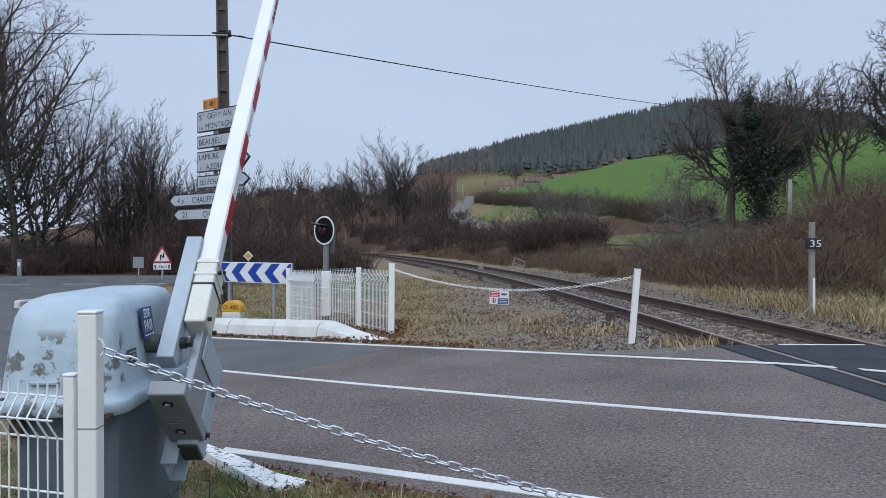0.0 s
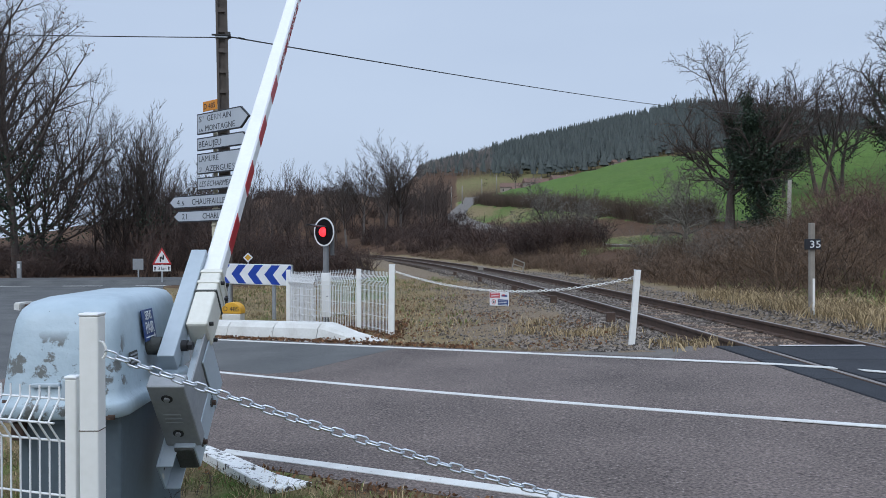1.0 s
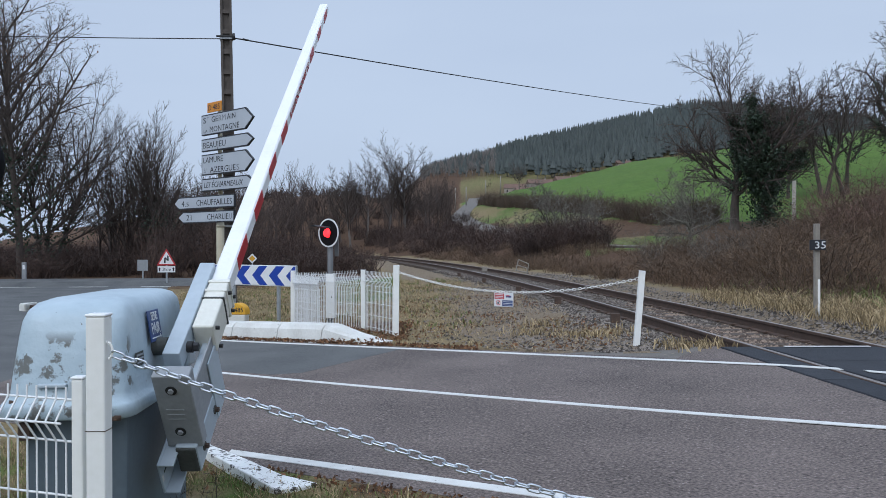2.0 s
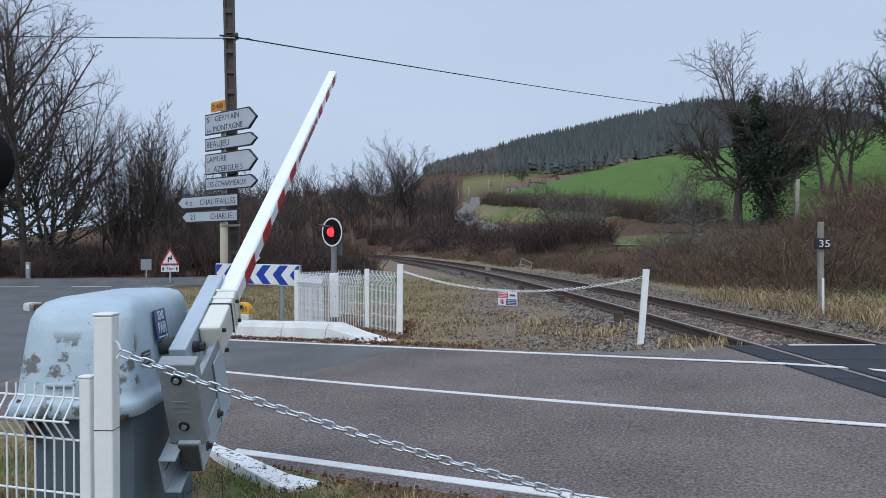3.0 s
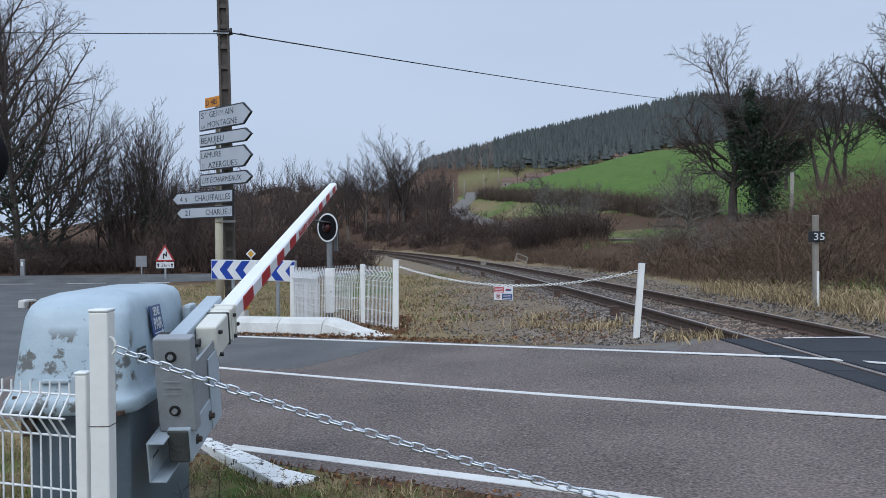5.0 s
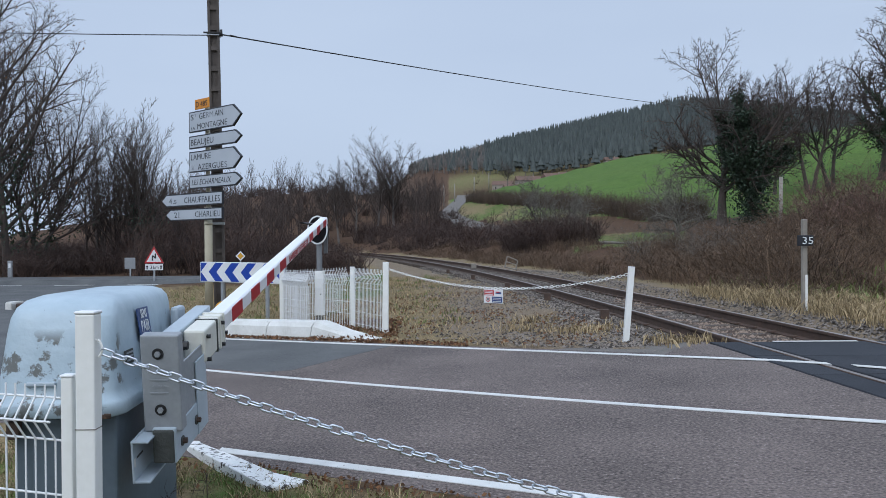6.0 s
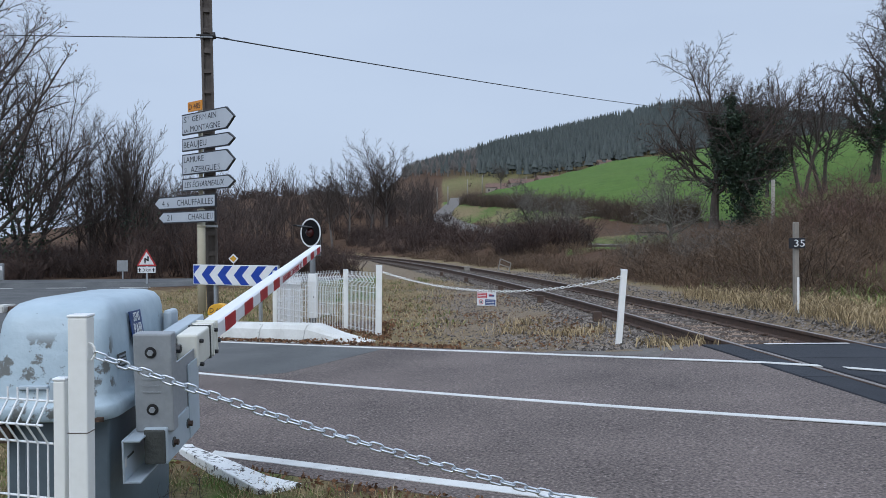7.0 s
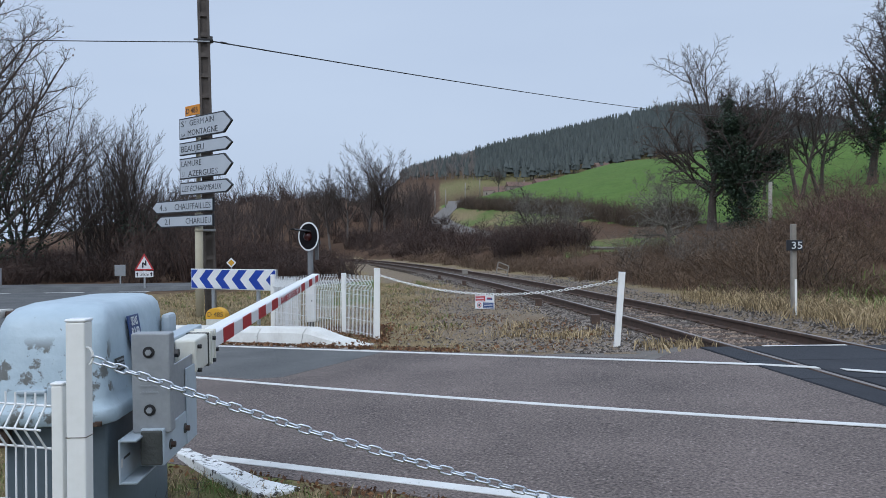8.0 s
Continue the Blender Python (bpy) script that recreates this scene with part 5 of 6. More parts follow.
def bell():
    root = thing("crossing_bell", (-1.572, 2.2, near_plane(-1.572)), "dark round crossing bell on a steel mast", "bell")
    part("mast", rodded((0, 0, -0.1), (0, 0, 1.95), 0.045, 0.045, 12), "steel_grey", root)
    part("arm", boxed(0.0, 0.25, -0.02, 0.02, 1.66, 1.72, 0.006), "cast_dark", root)
    bm = bmesh.new()
    bmesh.ops.create_uvsphere(bm, u_segments=24, v_segments=12, radius=0.1, matrix=pose(0.285, 0, 1.69) @ Matrix.Diagonal((1, 0.55, 1, 1)))
    part("gong", bm, "matt_black", root, smooth=True)


bell()


def far_poles():
    root = thing("wooden_pole", (20.9, 50.3, land(20.9, 50.3)), "grey wooden pole standing among the bushes", "pole")
    part("shaft", rodded((0, 0, -0.4), (0.05, 0, 4.1), 0.13, 0.11, 10), "concrete_pale", root)
    for x, y, h in ((1.9, 178, 4.9), (4.3, 182, 4.4), (9.2, 195, 4.4), (13.3, 205, 4.2)):
        z = land(x, y)
        root = thing("lane_pole", (x, y, z), "thin pale pole beside the distant lane", "pole", "poles along the lane")
        part("shaft", rodded((0, 0, -0.5), (0, 0, h), 0.13, 0.11, 8), "concrete_pale", root)


far_poles()


# ---- trees and bushes ----
def twig(tgt, pts, r, sides):
    """A tapered branch along points that ends in a point."""
    verts, faces = tgt
    i0, n = len(verts), len(pts) - 1
    for k in range(n):
        d = (pts[k + 1] - pts[k]).normalized()
        u = d.orthogonal().normalized()
        v = d.cross(u)
        q = r * (1 - 0.72 * k / n)
        for m in range(sides):
            a = m * math.tau / sides
            verts.append(pts[k] + u * (q * math.cos(a)) + v * (q * math.sin(a)))
    verts.append(pts[n])
    for k in range(n - 1):
        for m in range(sides):
            a, b = i0 + k * sides + m, i0 + k * sides + (m + 1) % sides
            faces.append((a, b, b + sides, a + sides))
    tip, last = i0 + n * sides, i0 + (n - 1) * sides
    for m in range(sides):
        faces.append((last + m, last + (m + 1) % sides, tip))


def grow(seed, H, r0, first=0.3, counts=(12, 8, 7, 5), angle=48, up=0.2, reach=0.5, ratio=0.55, stems=1, lean=0.0, wander=0.1, thin=0.008, tf=0.6, fan=0.45, taper=-0.4, splay=0.2):
    """A leafless tree of height H: trunk, limbs that sweep up into a crown, branches and fine twigs.
    Returns trunk and crown as (verts, faces), and points along trunk and limbs."""
    rng = random.Random(seed)
    trunk, crown, frame_pts = ([], []), ([], []), []
    def branch(p, d, L, r, level):
        last = level >= len(counts)
        n = 1 if last and level > 2 else (8, 6, 4, 2, 1)[min(level, 4)]
        pts, dirs = [p.copy()], []
        d = d.normalized()
        for k in range(n):
            jit = Vector((rng.gauss(0, 1), rng.gauss(0, 1), rng.gauss(0, 0.7))) * (wander * (0.4, 1.0, 1.1, 1.2, 1.2)[min(level, 4)])
            d = (d + jit + Vector((0, 0, up * (0.2, 0.6, 0.5, 0.4, 0.2)[min(level, 4)]))).normalized()
            pts.append(pts[-1] + d * (L / n))
            dirs.append(d)
        if level == 0:
            tube(trunk[0], trunk[1], pts, [r * (1.35 if k == 0 else 1 - 0.7 * k / n) for k in range(n + 1)], 9)
        else:
            twig(crown, pts, r, (9, 6, 4, 3, 3)[min(level, 4)])
        if level < 2:
            frame_pts.extend((pts[k].lerp(pts[k + 1], q / 4), level, (k + q / 4) / n) for k in range(n) for q in range(4))
        if last:
            return
        c = counts[level]
        lo = first if level == 0 else 0.15
        for j in range(c):
            t = lo + (1 - lo) * (j + rng.random()) / c
            if j == c - 1:
                t = 0.97
            i = min(n - 1, int(t * n))
            q = pts[i].lerp(pts[i + 1], t * n - i)
            ax = dirs[i].orthogonal().normalized()
            ax.rotate(Matrix.Rotation(j * 2.4 + rng.uniform(-0.5, 0.5), 3, dirs[i]))
            w = (t - lo) / (1 - lo)
            a = radians(angle * rng.uniform(0.75, 1.2) * (1.2 - fan * w * 1.6 if level == 0 else 0.85))
            nd = dirs[i] * math.cos(a) + ax * math.sin(a)
            if level == 0:
                nl = H * reach * (1 - taper * w) * rng.uniform(0.75, 1.15)
            else:
                nl = L * ratio * (1.15 - 0.6 * t) * rng.uniform(0.7, 1.25)
            branch(q, nd, nl, max(thin, min(r * (1 - 0.7 * t) * 0.75, r * 0.5)), level + 1)
    for m in range(stems):
        az = m * 2.6 + rng.random()
        tilt = 0.0 if stems == 1 else splay * rng.uniform(0.6, 1.4)
        d = Vector((math.cos(az) * tilt + lean, math.sin(az) * tilt, 1))
        off = 0.2 if stems > 1 else 0.0
        branch(Vector((off * math.cos(az), off * math.sin(az), -0.3)), d, H * tf * (1 if m == 0 else rng.uniform(0.8, 1.0)), r0 * (1 if stems == 1 else 0.75), 0)
    zs = sorted(v.z for v in crown[0])
    k = H / zs[int(0.985 * len(zs))]
    for v in trunk[0] + crown[0]:
        v *= k
    return trunk, crown, [(p * k, level, t) for p, level, t in frame_pts]


def to_mesh(name, vf, mat):
    me = bpy.data.meshes.new(name)
    me.from_pydata([tuple(v) for v in vf[0]], [], vf[1])
    me.materials.append(M[mat])
    return me


KINDS = {}


FRAMES = {}


def tree_kind(key, bark, bough, **kw):
    trunk, crown, FRAMES[key] = grow(**kw)
    KINDS[key] = (to_mesh("trunk", trunk, bark), to_mesh("crown", crown, bough))


tree_kind("tall", "bark", "bark", seed=11, H=16, r0=0.22, first=0.12, counts=(24, 9, 7, 5), angle=54, up=0.13, reach=0.5, ratio=0.44, wander=0.08, thin=0.009, tf=0.85, fan=0.35, taper=0.45)
tree_kind("spread", "bark", "bark", seed=23, H=13, r0=0.2, first=0.25, counts=(9, 9, 7, 5), angle=38, up=0.12, reach=0.5, ratio=0.46, stems=3, lean=0.06, thin=0.008, tf=0.6, taper=0.15, splay=0.2)
tree_kind("slim", "bark", "bark", seed=31, H=10, r0=0.13, first=0.25, counts=(8, 8, 6, 5), angle=30, up=0.16, reach=0.42, ratio=0.44, stems=3, thin=0.009, tf=0.55, taper=0.1, splay=0.22)
tree_kind("slim_b", "bark", "bark", seed=37, H=10, r0=0.14, first=0.22, counts=(14, 9, 6, 5), angle=38, up=0.18, reach=0.42, ratio=0.44, thin=0.009, tf=0.65, taper=0.3)
tree_kind("oak", "bark", "bark", seed=47, H=16.5, r0=0.48, first=0.45, counts=(14, 10, 9, 6), angle=52, up=0.1, reach=0.55, ratio=0.48, wander=0.12, thin=0.02, tf=0.42, taper=0.0)
tree_kind("forked", "bark", "bark_dark", seed=53, H=15, r0=0.3, first=0.35, counts=(9, 8, 7, 4), angle=50, up=0.18, reach=0.32, ratio=0.45, stems=2, wander=0.12, thin=0.019, tf=0.66, taper=0.2)
tree_kind("broad", "bark", "bark_dark", seed=59, H=19, r0=0.42, first=0.2, counts=(18, 11, 9, 6), angle=60, up=0.1, reach=0.44, ratio=0.46, thin=0.022, tf=0.7, fan=0.4, taper=0.25)
tree_kind("dome", "bark_grey", "bark", seed=61, H=16, r0=0.28, first=0.4, counts=(12, 9, 8, 5), angle=46, up=0.1, reach=0.5, ratio=0.46, thin=0.02, tf=0.5, taper=0.0)
tree_kind("dome_b", "bark_grey", "bark", seed=67, H=15, r0=0.22, first=0.42, counts=(11, 9, 7, 5), angle=40, up=0.1, reach=0.44, ratio=0.46, thin=0.02, tf=0.55, taper=0.1)
tree_kind("apple", "twig_lichen", "twig_lichen", seed=71, H=3.6, r0=0.13, first=0.25, counts=(12, 9, 8, 5), angle=66, up=0.06, reach=0.62, ratio=0.5, wander=0.22, thin=0.012, tf=0.45)


def place_tree(key, name, x, y, scale, rz, label, group="", ivy=None, leaves=0):
    z = land(x, y)
    root = thing(name, (x, y, z - 0.05), label, "tree", group)
    root.matrix_world = pose(x, y, z - 0.05, 0, 0, rz) @ Matrix.Scale(scale, 4)
    for nm, me in zip(("trunk", "crown"), KINDS[key]):
        ob = new(nm, me)
        ob.parent = root
    rng = random.Random(int(abs(x) * 31 + y))
    if ivy:
        h0, h1, r0, r1, n = ivy
        verts, faces = [], []
        at = [(p, t if level else 0.0) for p, level, t in FRAMES[key] if h0 < p.z < h1 and (level == 0 or t < 0.75)]
        for _ in range(n):
            p, t = rng.choice(at)
            w = (p.z - h0) / (h1 - h0)
            r = (r0 + (r1 - r0) * w) * (1 - t) ** 0.7 * (0.2 + 1.9 * abs(noise.noise((p.x * 0.9, p.y * 0.9, p.z * 0.55))))
            leaf_card(verts, faces, rng, (p.x + rng.gauss(0, r), p.y + rng.gauss(0, r), p.z + rng.gauss(0, 0.3)), 0.115 if h1 > 8 else 0.08)
        raw("ivy", verts, faces, "ivy", root, "dark green ivy")
    if leaves:
        verts, faces = [], []
        vs = KINDS[key][1].vertices
        for _ in range(leaves):
            p = vs[rng.randrange(len(vs))].co
            leaf_card(verts, faces, rng, (p.x + rng.gauss(0, 0.1), p.y + rng.gauss(0, 0.1), p.z - 0.05), 0.055)
        raw("dead_leaves", verts, faces, "dead_leaf", root, "a few brown dead leaves")
    return root


def leaf_card(verts, faces, rng, p, s):
    i = len(verts)
    a = Vector((rng.gauss(0, 1), rng.gauss(0, 1), rng.gauss(0, 1))).normalized()
    b = a.orthogonal().normalized()
    b.rotate(Matrix.Rotation(rng.random() * 6.28, 3, a))
    p = Vector(p)
    s *= rng.uniform(0.7, 1.5)
    verts += [p - a * s, p + b * s * 0.6, p + a * s, p - b * s * 0.6]
    faces.append((i, i + 1, i + 2, i + 3))


def build_trees():
    bare = "tall bare winter tree with fine twigs beside the road"
    # by the junction
    edge = "slender bare tree at the edge of the wood"
    place_tree("tall", "tree", -21.7, 42.5, 0.98, 40, "tall bare tree with an ivy-clad trunk and brown leaves", "roadside trees", (0.3, 7, 0.35, 0.2, 2200), 900)
    place_tree("spread", "tree", -21.2, 44, 0.8, -10, "bare multi-stemmed tree with branches arching over the verge", "roadside trees", (0.3, 4, 0.35, 0.22, 900), 250)
    place_tree("tall", "tree", -25.2, 46, 0.95, 200, bare, "roadside trees")
    place_tree("slim", "tree", -19.6, 50.5, 0.86, 10, edge, "roadside trees")
    place_tree("slim_b", "tree", -18.3, 51.5, 0.93, 70, edge, "roadside trees", (0.2, 4.5, 0.35, 0.2, 900))
    place_tree("slim", "tree", -17.3, 50, 0.9, 120, edge, "roadside trees", (0.2, 4, 0.4, 0.25, 900))
    place_tree("slim_b", "tree", -21.4, 53, 0.72, 200, edge, "roadside trees")
    place_tree("slim", "tree", -16.2, 54, 0.62, 250, edge, "roadside trees")
    # beyond the track
    for key, x, y, k, rz in (("dome", -6.3, 128, 0.95, 20), ("dome_b", -9.0, 126, 0.92, 80), ("dome_b", -11.5, 120, 0.8, 140), ("dome_b", -13.6, 118, 0.8, 200), ("dome", -3.4, 140, 0.62, 260), ("dome_b", -16.5, 130, 0.6, 300), ("dome", -1.2, 135, 0.46, 330)):
        place_tree(key, "tree", x, y, k, rz, "bare round-crowned tree standing above the railway cutting", "trees by the track")
    # on the pasture side
    place_tree("oak", "oak_tree", 26.2, 76, 0.99, 240, "large bare oak with a forked trunk in the pasture", "", (0.3, 5, 0.5, 0.3, 1200), 700)
    place_tree("forked", "tree", 29.0, 75, 0.86, 30, "dead-looking tree smothered in dark green ivy", "", (0.2, 13.2, 1.75, 0.8, 60000))
    place_tree("forked", "tree", 43.5, 96, 0.98, 100, "bare forked tree with grey bark by the hedge", "pasture trees")
    place_tree("forked", "tree", 46.3, 97, 0.95, 0, "bare forked tree with grey bark by the hedge", "pasture trees", (0.3, 7, 0.5, 0.3, 2500))
    place_tree("broad", "tree", 54.0, 100, 1.1, 0, "dark broad tree with ivy on its trunk at the field edge", "pasture trees", (0.3, 12, 0.9, 0.5, 9000), 900)
    place_tree("oak", "tree", 40.5, 99, 0.5, 200, "low bare tree behind the bushes", "pasture trees")
    place_tree("apple", "apple_tree", 19.6, 67, 1.6, 0, "old lichen-grey apple tree with crooked branches", "apple trees")
    place_tree("apple", "apple_tree", 7.0, 54.5, 1.2, 90, "old lichen-grey apple tree with crooked branches", "apple trees")
    place_tree("apple", "apple_tree", 9.0, 55.5, 1.05, 200, "old lichen-grey apple tree with crooked branches", "apple trees")
    place_tree("dome", "tree", 17.5, 200, 0.42, 10, "small dark round tree in front of the hamlet", "field trees")
    place_tree("slim", "tree", -35, 205, 0.5, 10, "small lone tree on the skyline of the wooded ridge", "field trees")


build_trees()


def shrub(seed, H, R, stems, sub=6, droop=0.25, fine=True, stout=1.0):
    """A bush of arching stems with side twigs."""
    rng = random.Random(seed)
    out = ([], [])
    n = 4 if fine else 2
    for _ in range(stems):
        a, q = rng.random() * math.tau, rng.random() ** 0.6 * R * 0.6
        p = Vector((q * math.cos(a), q * math.sin(a), -0.1))
        b = rng.random() * math.tau
        d = Vector((math.cos(b) * 0.45, math.sin(b) * 0.45, 1)).normalized()
        L = H * rng.uniform(0.55, 1.15)
        pts = [p]
        for k in range(n):
            d = (d + Vector((rng.gauss(0, 0.16), rng.gauss(0, 0.16), -droop * k * 0.22 * 4 / n))).normalized()
            pts.append(pts[-1] + d * (L / n))
        r = rng.uniform(0.006, 0.013) * stout
        twig(out, pts, r, 3)
        for _ in range(sub):
            t = rng.uniform(0.2, 0.98) * n
            i = min(n - 1, int(t))
            o = pts[i].lerp(pts[i + 1], t - i)
            e = Vector((rng.gauss(0, 0.6), rng.gauss(0, 0.6), rng.uniform(0.0, 0.9))).normalized()
            l2 = L * rng.uniform(0.15, 0.35)
            m = o + e * l2 * 0.55
            tip = m + (e + Vector((rng.gauss(0, 0.3), rng.gauss(0, 0.3), 0.15))).normalized() * l2 * 0.5
            twig(out, [o, m, tip] if fine else [o, tip], r * 0.55, 3)
    return np.array([tuple(v) for v in out[0]]), [tuple(f) for f in out[1]]


SHRUBS = [shrub(100 + k, 1.9, 0.9, 34) for k in range(4)]
FAR_SHRUBS = [shrub(110 + k, 1.9, 0.9, 38, 6, 0.25, False, 1.8) for k in range(4)]
WANDS = [shrub(120 + k, 2.3, 0.8, 30, 7, 0.05) for k in range(2)]
BRAMBLES = [shrub(140 + k, 0.9, 0.9, 34, 4, 0.9, False, 1.1) for k in range(3)]


def scatter(name, kinds, spots, mat, label, category):
    """Many copies of bushes joined into one stretch of growth."""
    vs, fs, off = [], [], 0
    for i, (x, y, k, kz) in enumerate(spots):
        v, f = kinds[i % len(kinds)]
        a = (i * 2.399) % math.tau
        c, q = math.cos(a), math.sin(a)
        vs.append(np.stack([x + k * (c * v[:, 0] - q * v[:, 1]), y + k * (q * v[:, 0] + c * v[:, 1]), land(x, y) + kz * v[:, 2]], 1))
        fs += [tuple(m + off for m in face) for face in f]
        off += len(v)
    me = bpy.data.meshes.new(name)
    me.from_pydata(np.concatenate(vs), [], fs)
    me.materials.append(M[mat])
    tagged(new(name, me), label, category, kind="stuff")


def build_thickets():
    rng = random.Random(8)
    spots = []
    for _ in range(130):                        # brown thicket on the bank beyond the rails
        y = rng.uniform(17.5, 34)
        x = y * rng.uniform(0.235, 0.56)
        if x - track_x(y) < 3.6:
            continue
        s = rng.uniform(0.8, 1.25)
        spots.append((x, y, s, s * (0.42 + 0.3 * smooth_step(0.3, 0.5, x / y)) * rng.uniform(0.75, 1.25)))
    scatter("thicket", SHRUBS, spots, "twig_brown", "tangled leafless brown thicket beside the railway", "bushes")
    spots = [(y * rng.uniform(0.44, 0.58), y, rng.uniform(1.1, 1.6), rng.uniform(0.8, 1.25)) for y in [rng.uniform(23, 34) for _ in range(34)]]
    scatter("red_thicket", WANDS, spots, "twig_red", "tall reddish leafless shrubs at the edge of the field", "bushes")
    spots = [(y * rng.uniform(0.235, 0.36), y, rng.uniform(0.7, 1.0), rng.uniform(0.5, 0.75)) for y in [rng.uniform(24, 36) for _ in range(9)]]
    scatter("pale_wands", WANDS, spots, "twig_lichen", "pale upright stems rising from the thicket", "bushes")
    spots = []
    for _ in range(260):                        # low brambles and bracken on the bank
        y = rng.uniform(16, 75)
        d = 2.9 + rng.random() ** 1.3 * (4 if y < 30 else 5.5)
        spots.append((track_x(y) + d, y, rng.uniform(0.7, 1.3), rng.uniform(0.4, 0.95)))
    scatter("bramble", BRAMBLES, spots, "twig_brown", "low brown brambles and dead bracken on the bank", "brambles")
    spots = []
    for _ in range(95):                         # dark bush mass under the apple trees
        y = rng.uniform(50, 60)
        spots.append((y * rng.uniform(0.09, 0.185), y, rng.uniform(0.9, 1.4), rng.uniform(0.7, 1.2)))
    scatter("dark_bushes", FAR_SHRUBS, spots, "twig_scrub", "dense dark bushes below the old apple trees", "bushes")
    spots = []
    for _ in range(340):                        # scrub and young wood on the ridge and along the curve
        y = rng.uniform(66, 215)
        u = rng.uniform(-0.36, 0.03) if y < 150 else rng.uniform(-0.36, -0.02)
        x = u * y
        if y < 118 and x > track_x(y) - 4.5:
            if x < track_x(y) + 5:
                continue
            x = track_x(y) + 5 + rng.random() * 8
        s = rng.uniform(1.4, 2.2)
        spots.append((x, y, s, s * rng.uniform(0.35, 0.8)))
    scatter("scrub_wood", FAR_SHRUBS, spots, "twig_scrub", "leafless brown scrub covering the wooded ridge", "woodland")
    spots = []
    for _ in range(170):                        # undergrowth behind the junction
        y = rng.uniform(41, 75)
        x = y * rng.uniform(-0.6, -0.235)
        k = rng.uniform(1.1, 1.7)
        spots.append((x, y, k, k * rng.uniform(0.75, 1.25) * (0.55 if x / y < -0.37 else 1.0)))
    scatter("undergrowth", FAR_SHRUBS, spots, "twig_scrub", "dark brown undergrowth beneath the roadside trees", "undergrowth")
    spots = []
    for _ in range(110):                        # brown growth between the signal and the curve
        y = rng.uniform(40, 80)
        x = y * rng.uniform(-0.25, -0.05)
        if x > track_x(y) - 5:
            continue
        s = rng.uniform(0.9, 1.5)
        spots.append((x, y, s, s * rng.uniform(0.4, 0.9)))
    for _ in range(80):                          # beyond the rails along the curve
        y = rng.uniform(58, 112)
        k = rng.uniform(0.9, 1.5)
        spots.append((track_x(y) + rng.uniform(4.2, 13), y, k, k * rng.uniform(0.35, 0.75)))
    scatter("low_scrub", FAR_SHRUBS, spots, "twig_scrub", "low brown scrub between the road and the track", "scrub")
    spots = []
    for k in range(190):                        # clipped hedge along the lane
        t = k / 189
        x = 27 + (7.5 - 27) * t
        spots.append((x + rng.gauss(0, 0.3), hedge_y(x) - 1.0 + rng.gauss(0, 0.5), 1.1, rng.uniform(1.25, 1.5)))
    scatter("hedge", FAR_SHRUBS, spots, "twig_hedge", "clipped brown hedge at the foot of the pasture", "hedge")


M["twig_scrub"] = material("twig_scrub", (0.085, 0.054, 0.043), (0.032, 0.022, 0.019), 0.95, 0.25, 5, 0.0, island=0.5)
M["twig_hedge"] = material("twig_hedge", (0.12, 0.085, 0.06), (0.06, 0.045, 0.036), 0.95, 0.25, 5, 0.0, island=0.5)
build_thickets()


def build_wood():
    """Small bare trees of the ridge, joined."""
    rng = random.Random(14)
    lows = [grow(200 + k, 11, 0.12, 0.25, (7, 6, 4), 38, 0.2, 0.42, 0.46, thin=0.026, taper=0.2) for k in range(4)]
    kinds = []
    for t, c, _ in lows:
        v = [tuple(q) for q in t[0]] + [tuple(q) for q in c[0]]
        f = list(t[1]) + [tuple(i + len(t[0]) for i in q) for q in c[1]]
        kinds.append((np.array(v), f))
    spots = []
    while len(spots) < 330:
        y = rng.uniform(85, 220)
        x = y * rng.uniform(-0.36, 0.01)
        if y < 122 and x > track_x(y) - 6:
            continue
        s = rng.uniform(0.5, 0.85) * (1 if y < 165 else 0.5 if x / y > -0.12 else 0.25)
        spots.append((x, y, s, s))
    scatter("ridge_wood", kinds, spots, "bark_scrub", "leafless grey-brown trees crowding the wooded ridge", "woodland")
    spots = []
    for _ in range(34):
        y = rng.uniform(50, 95)
        x = y * rng.uniform(-0.42, -0.25)
        s = rng.uniform(0.35, 0.6)
        spots.append((x, y, s, s))
    scatter("roadside_wood", kinds, spots, "bark_scrub", "thin bare saplings behind the junction", "woodland")


M["bark_scrub"] = material("bark_scrub", (0.1, 0.074, 0.064), (0.045, 0.035, 0.031), 0.95, 0.2, 4, 0.0, island=0.4)
build_wood()


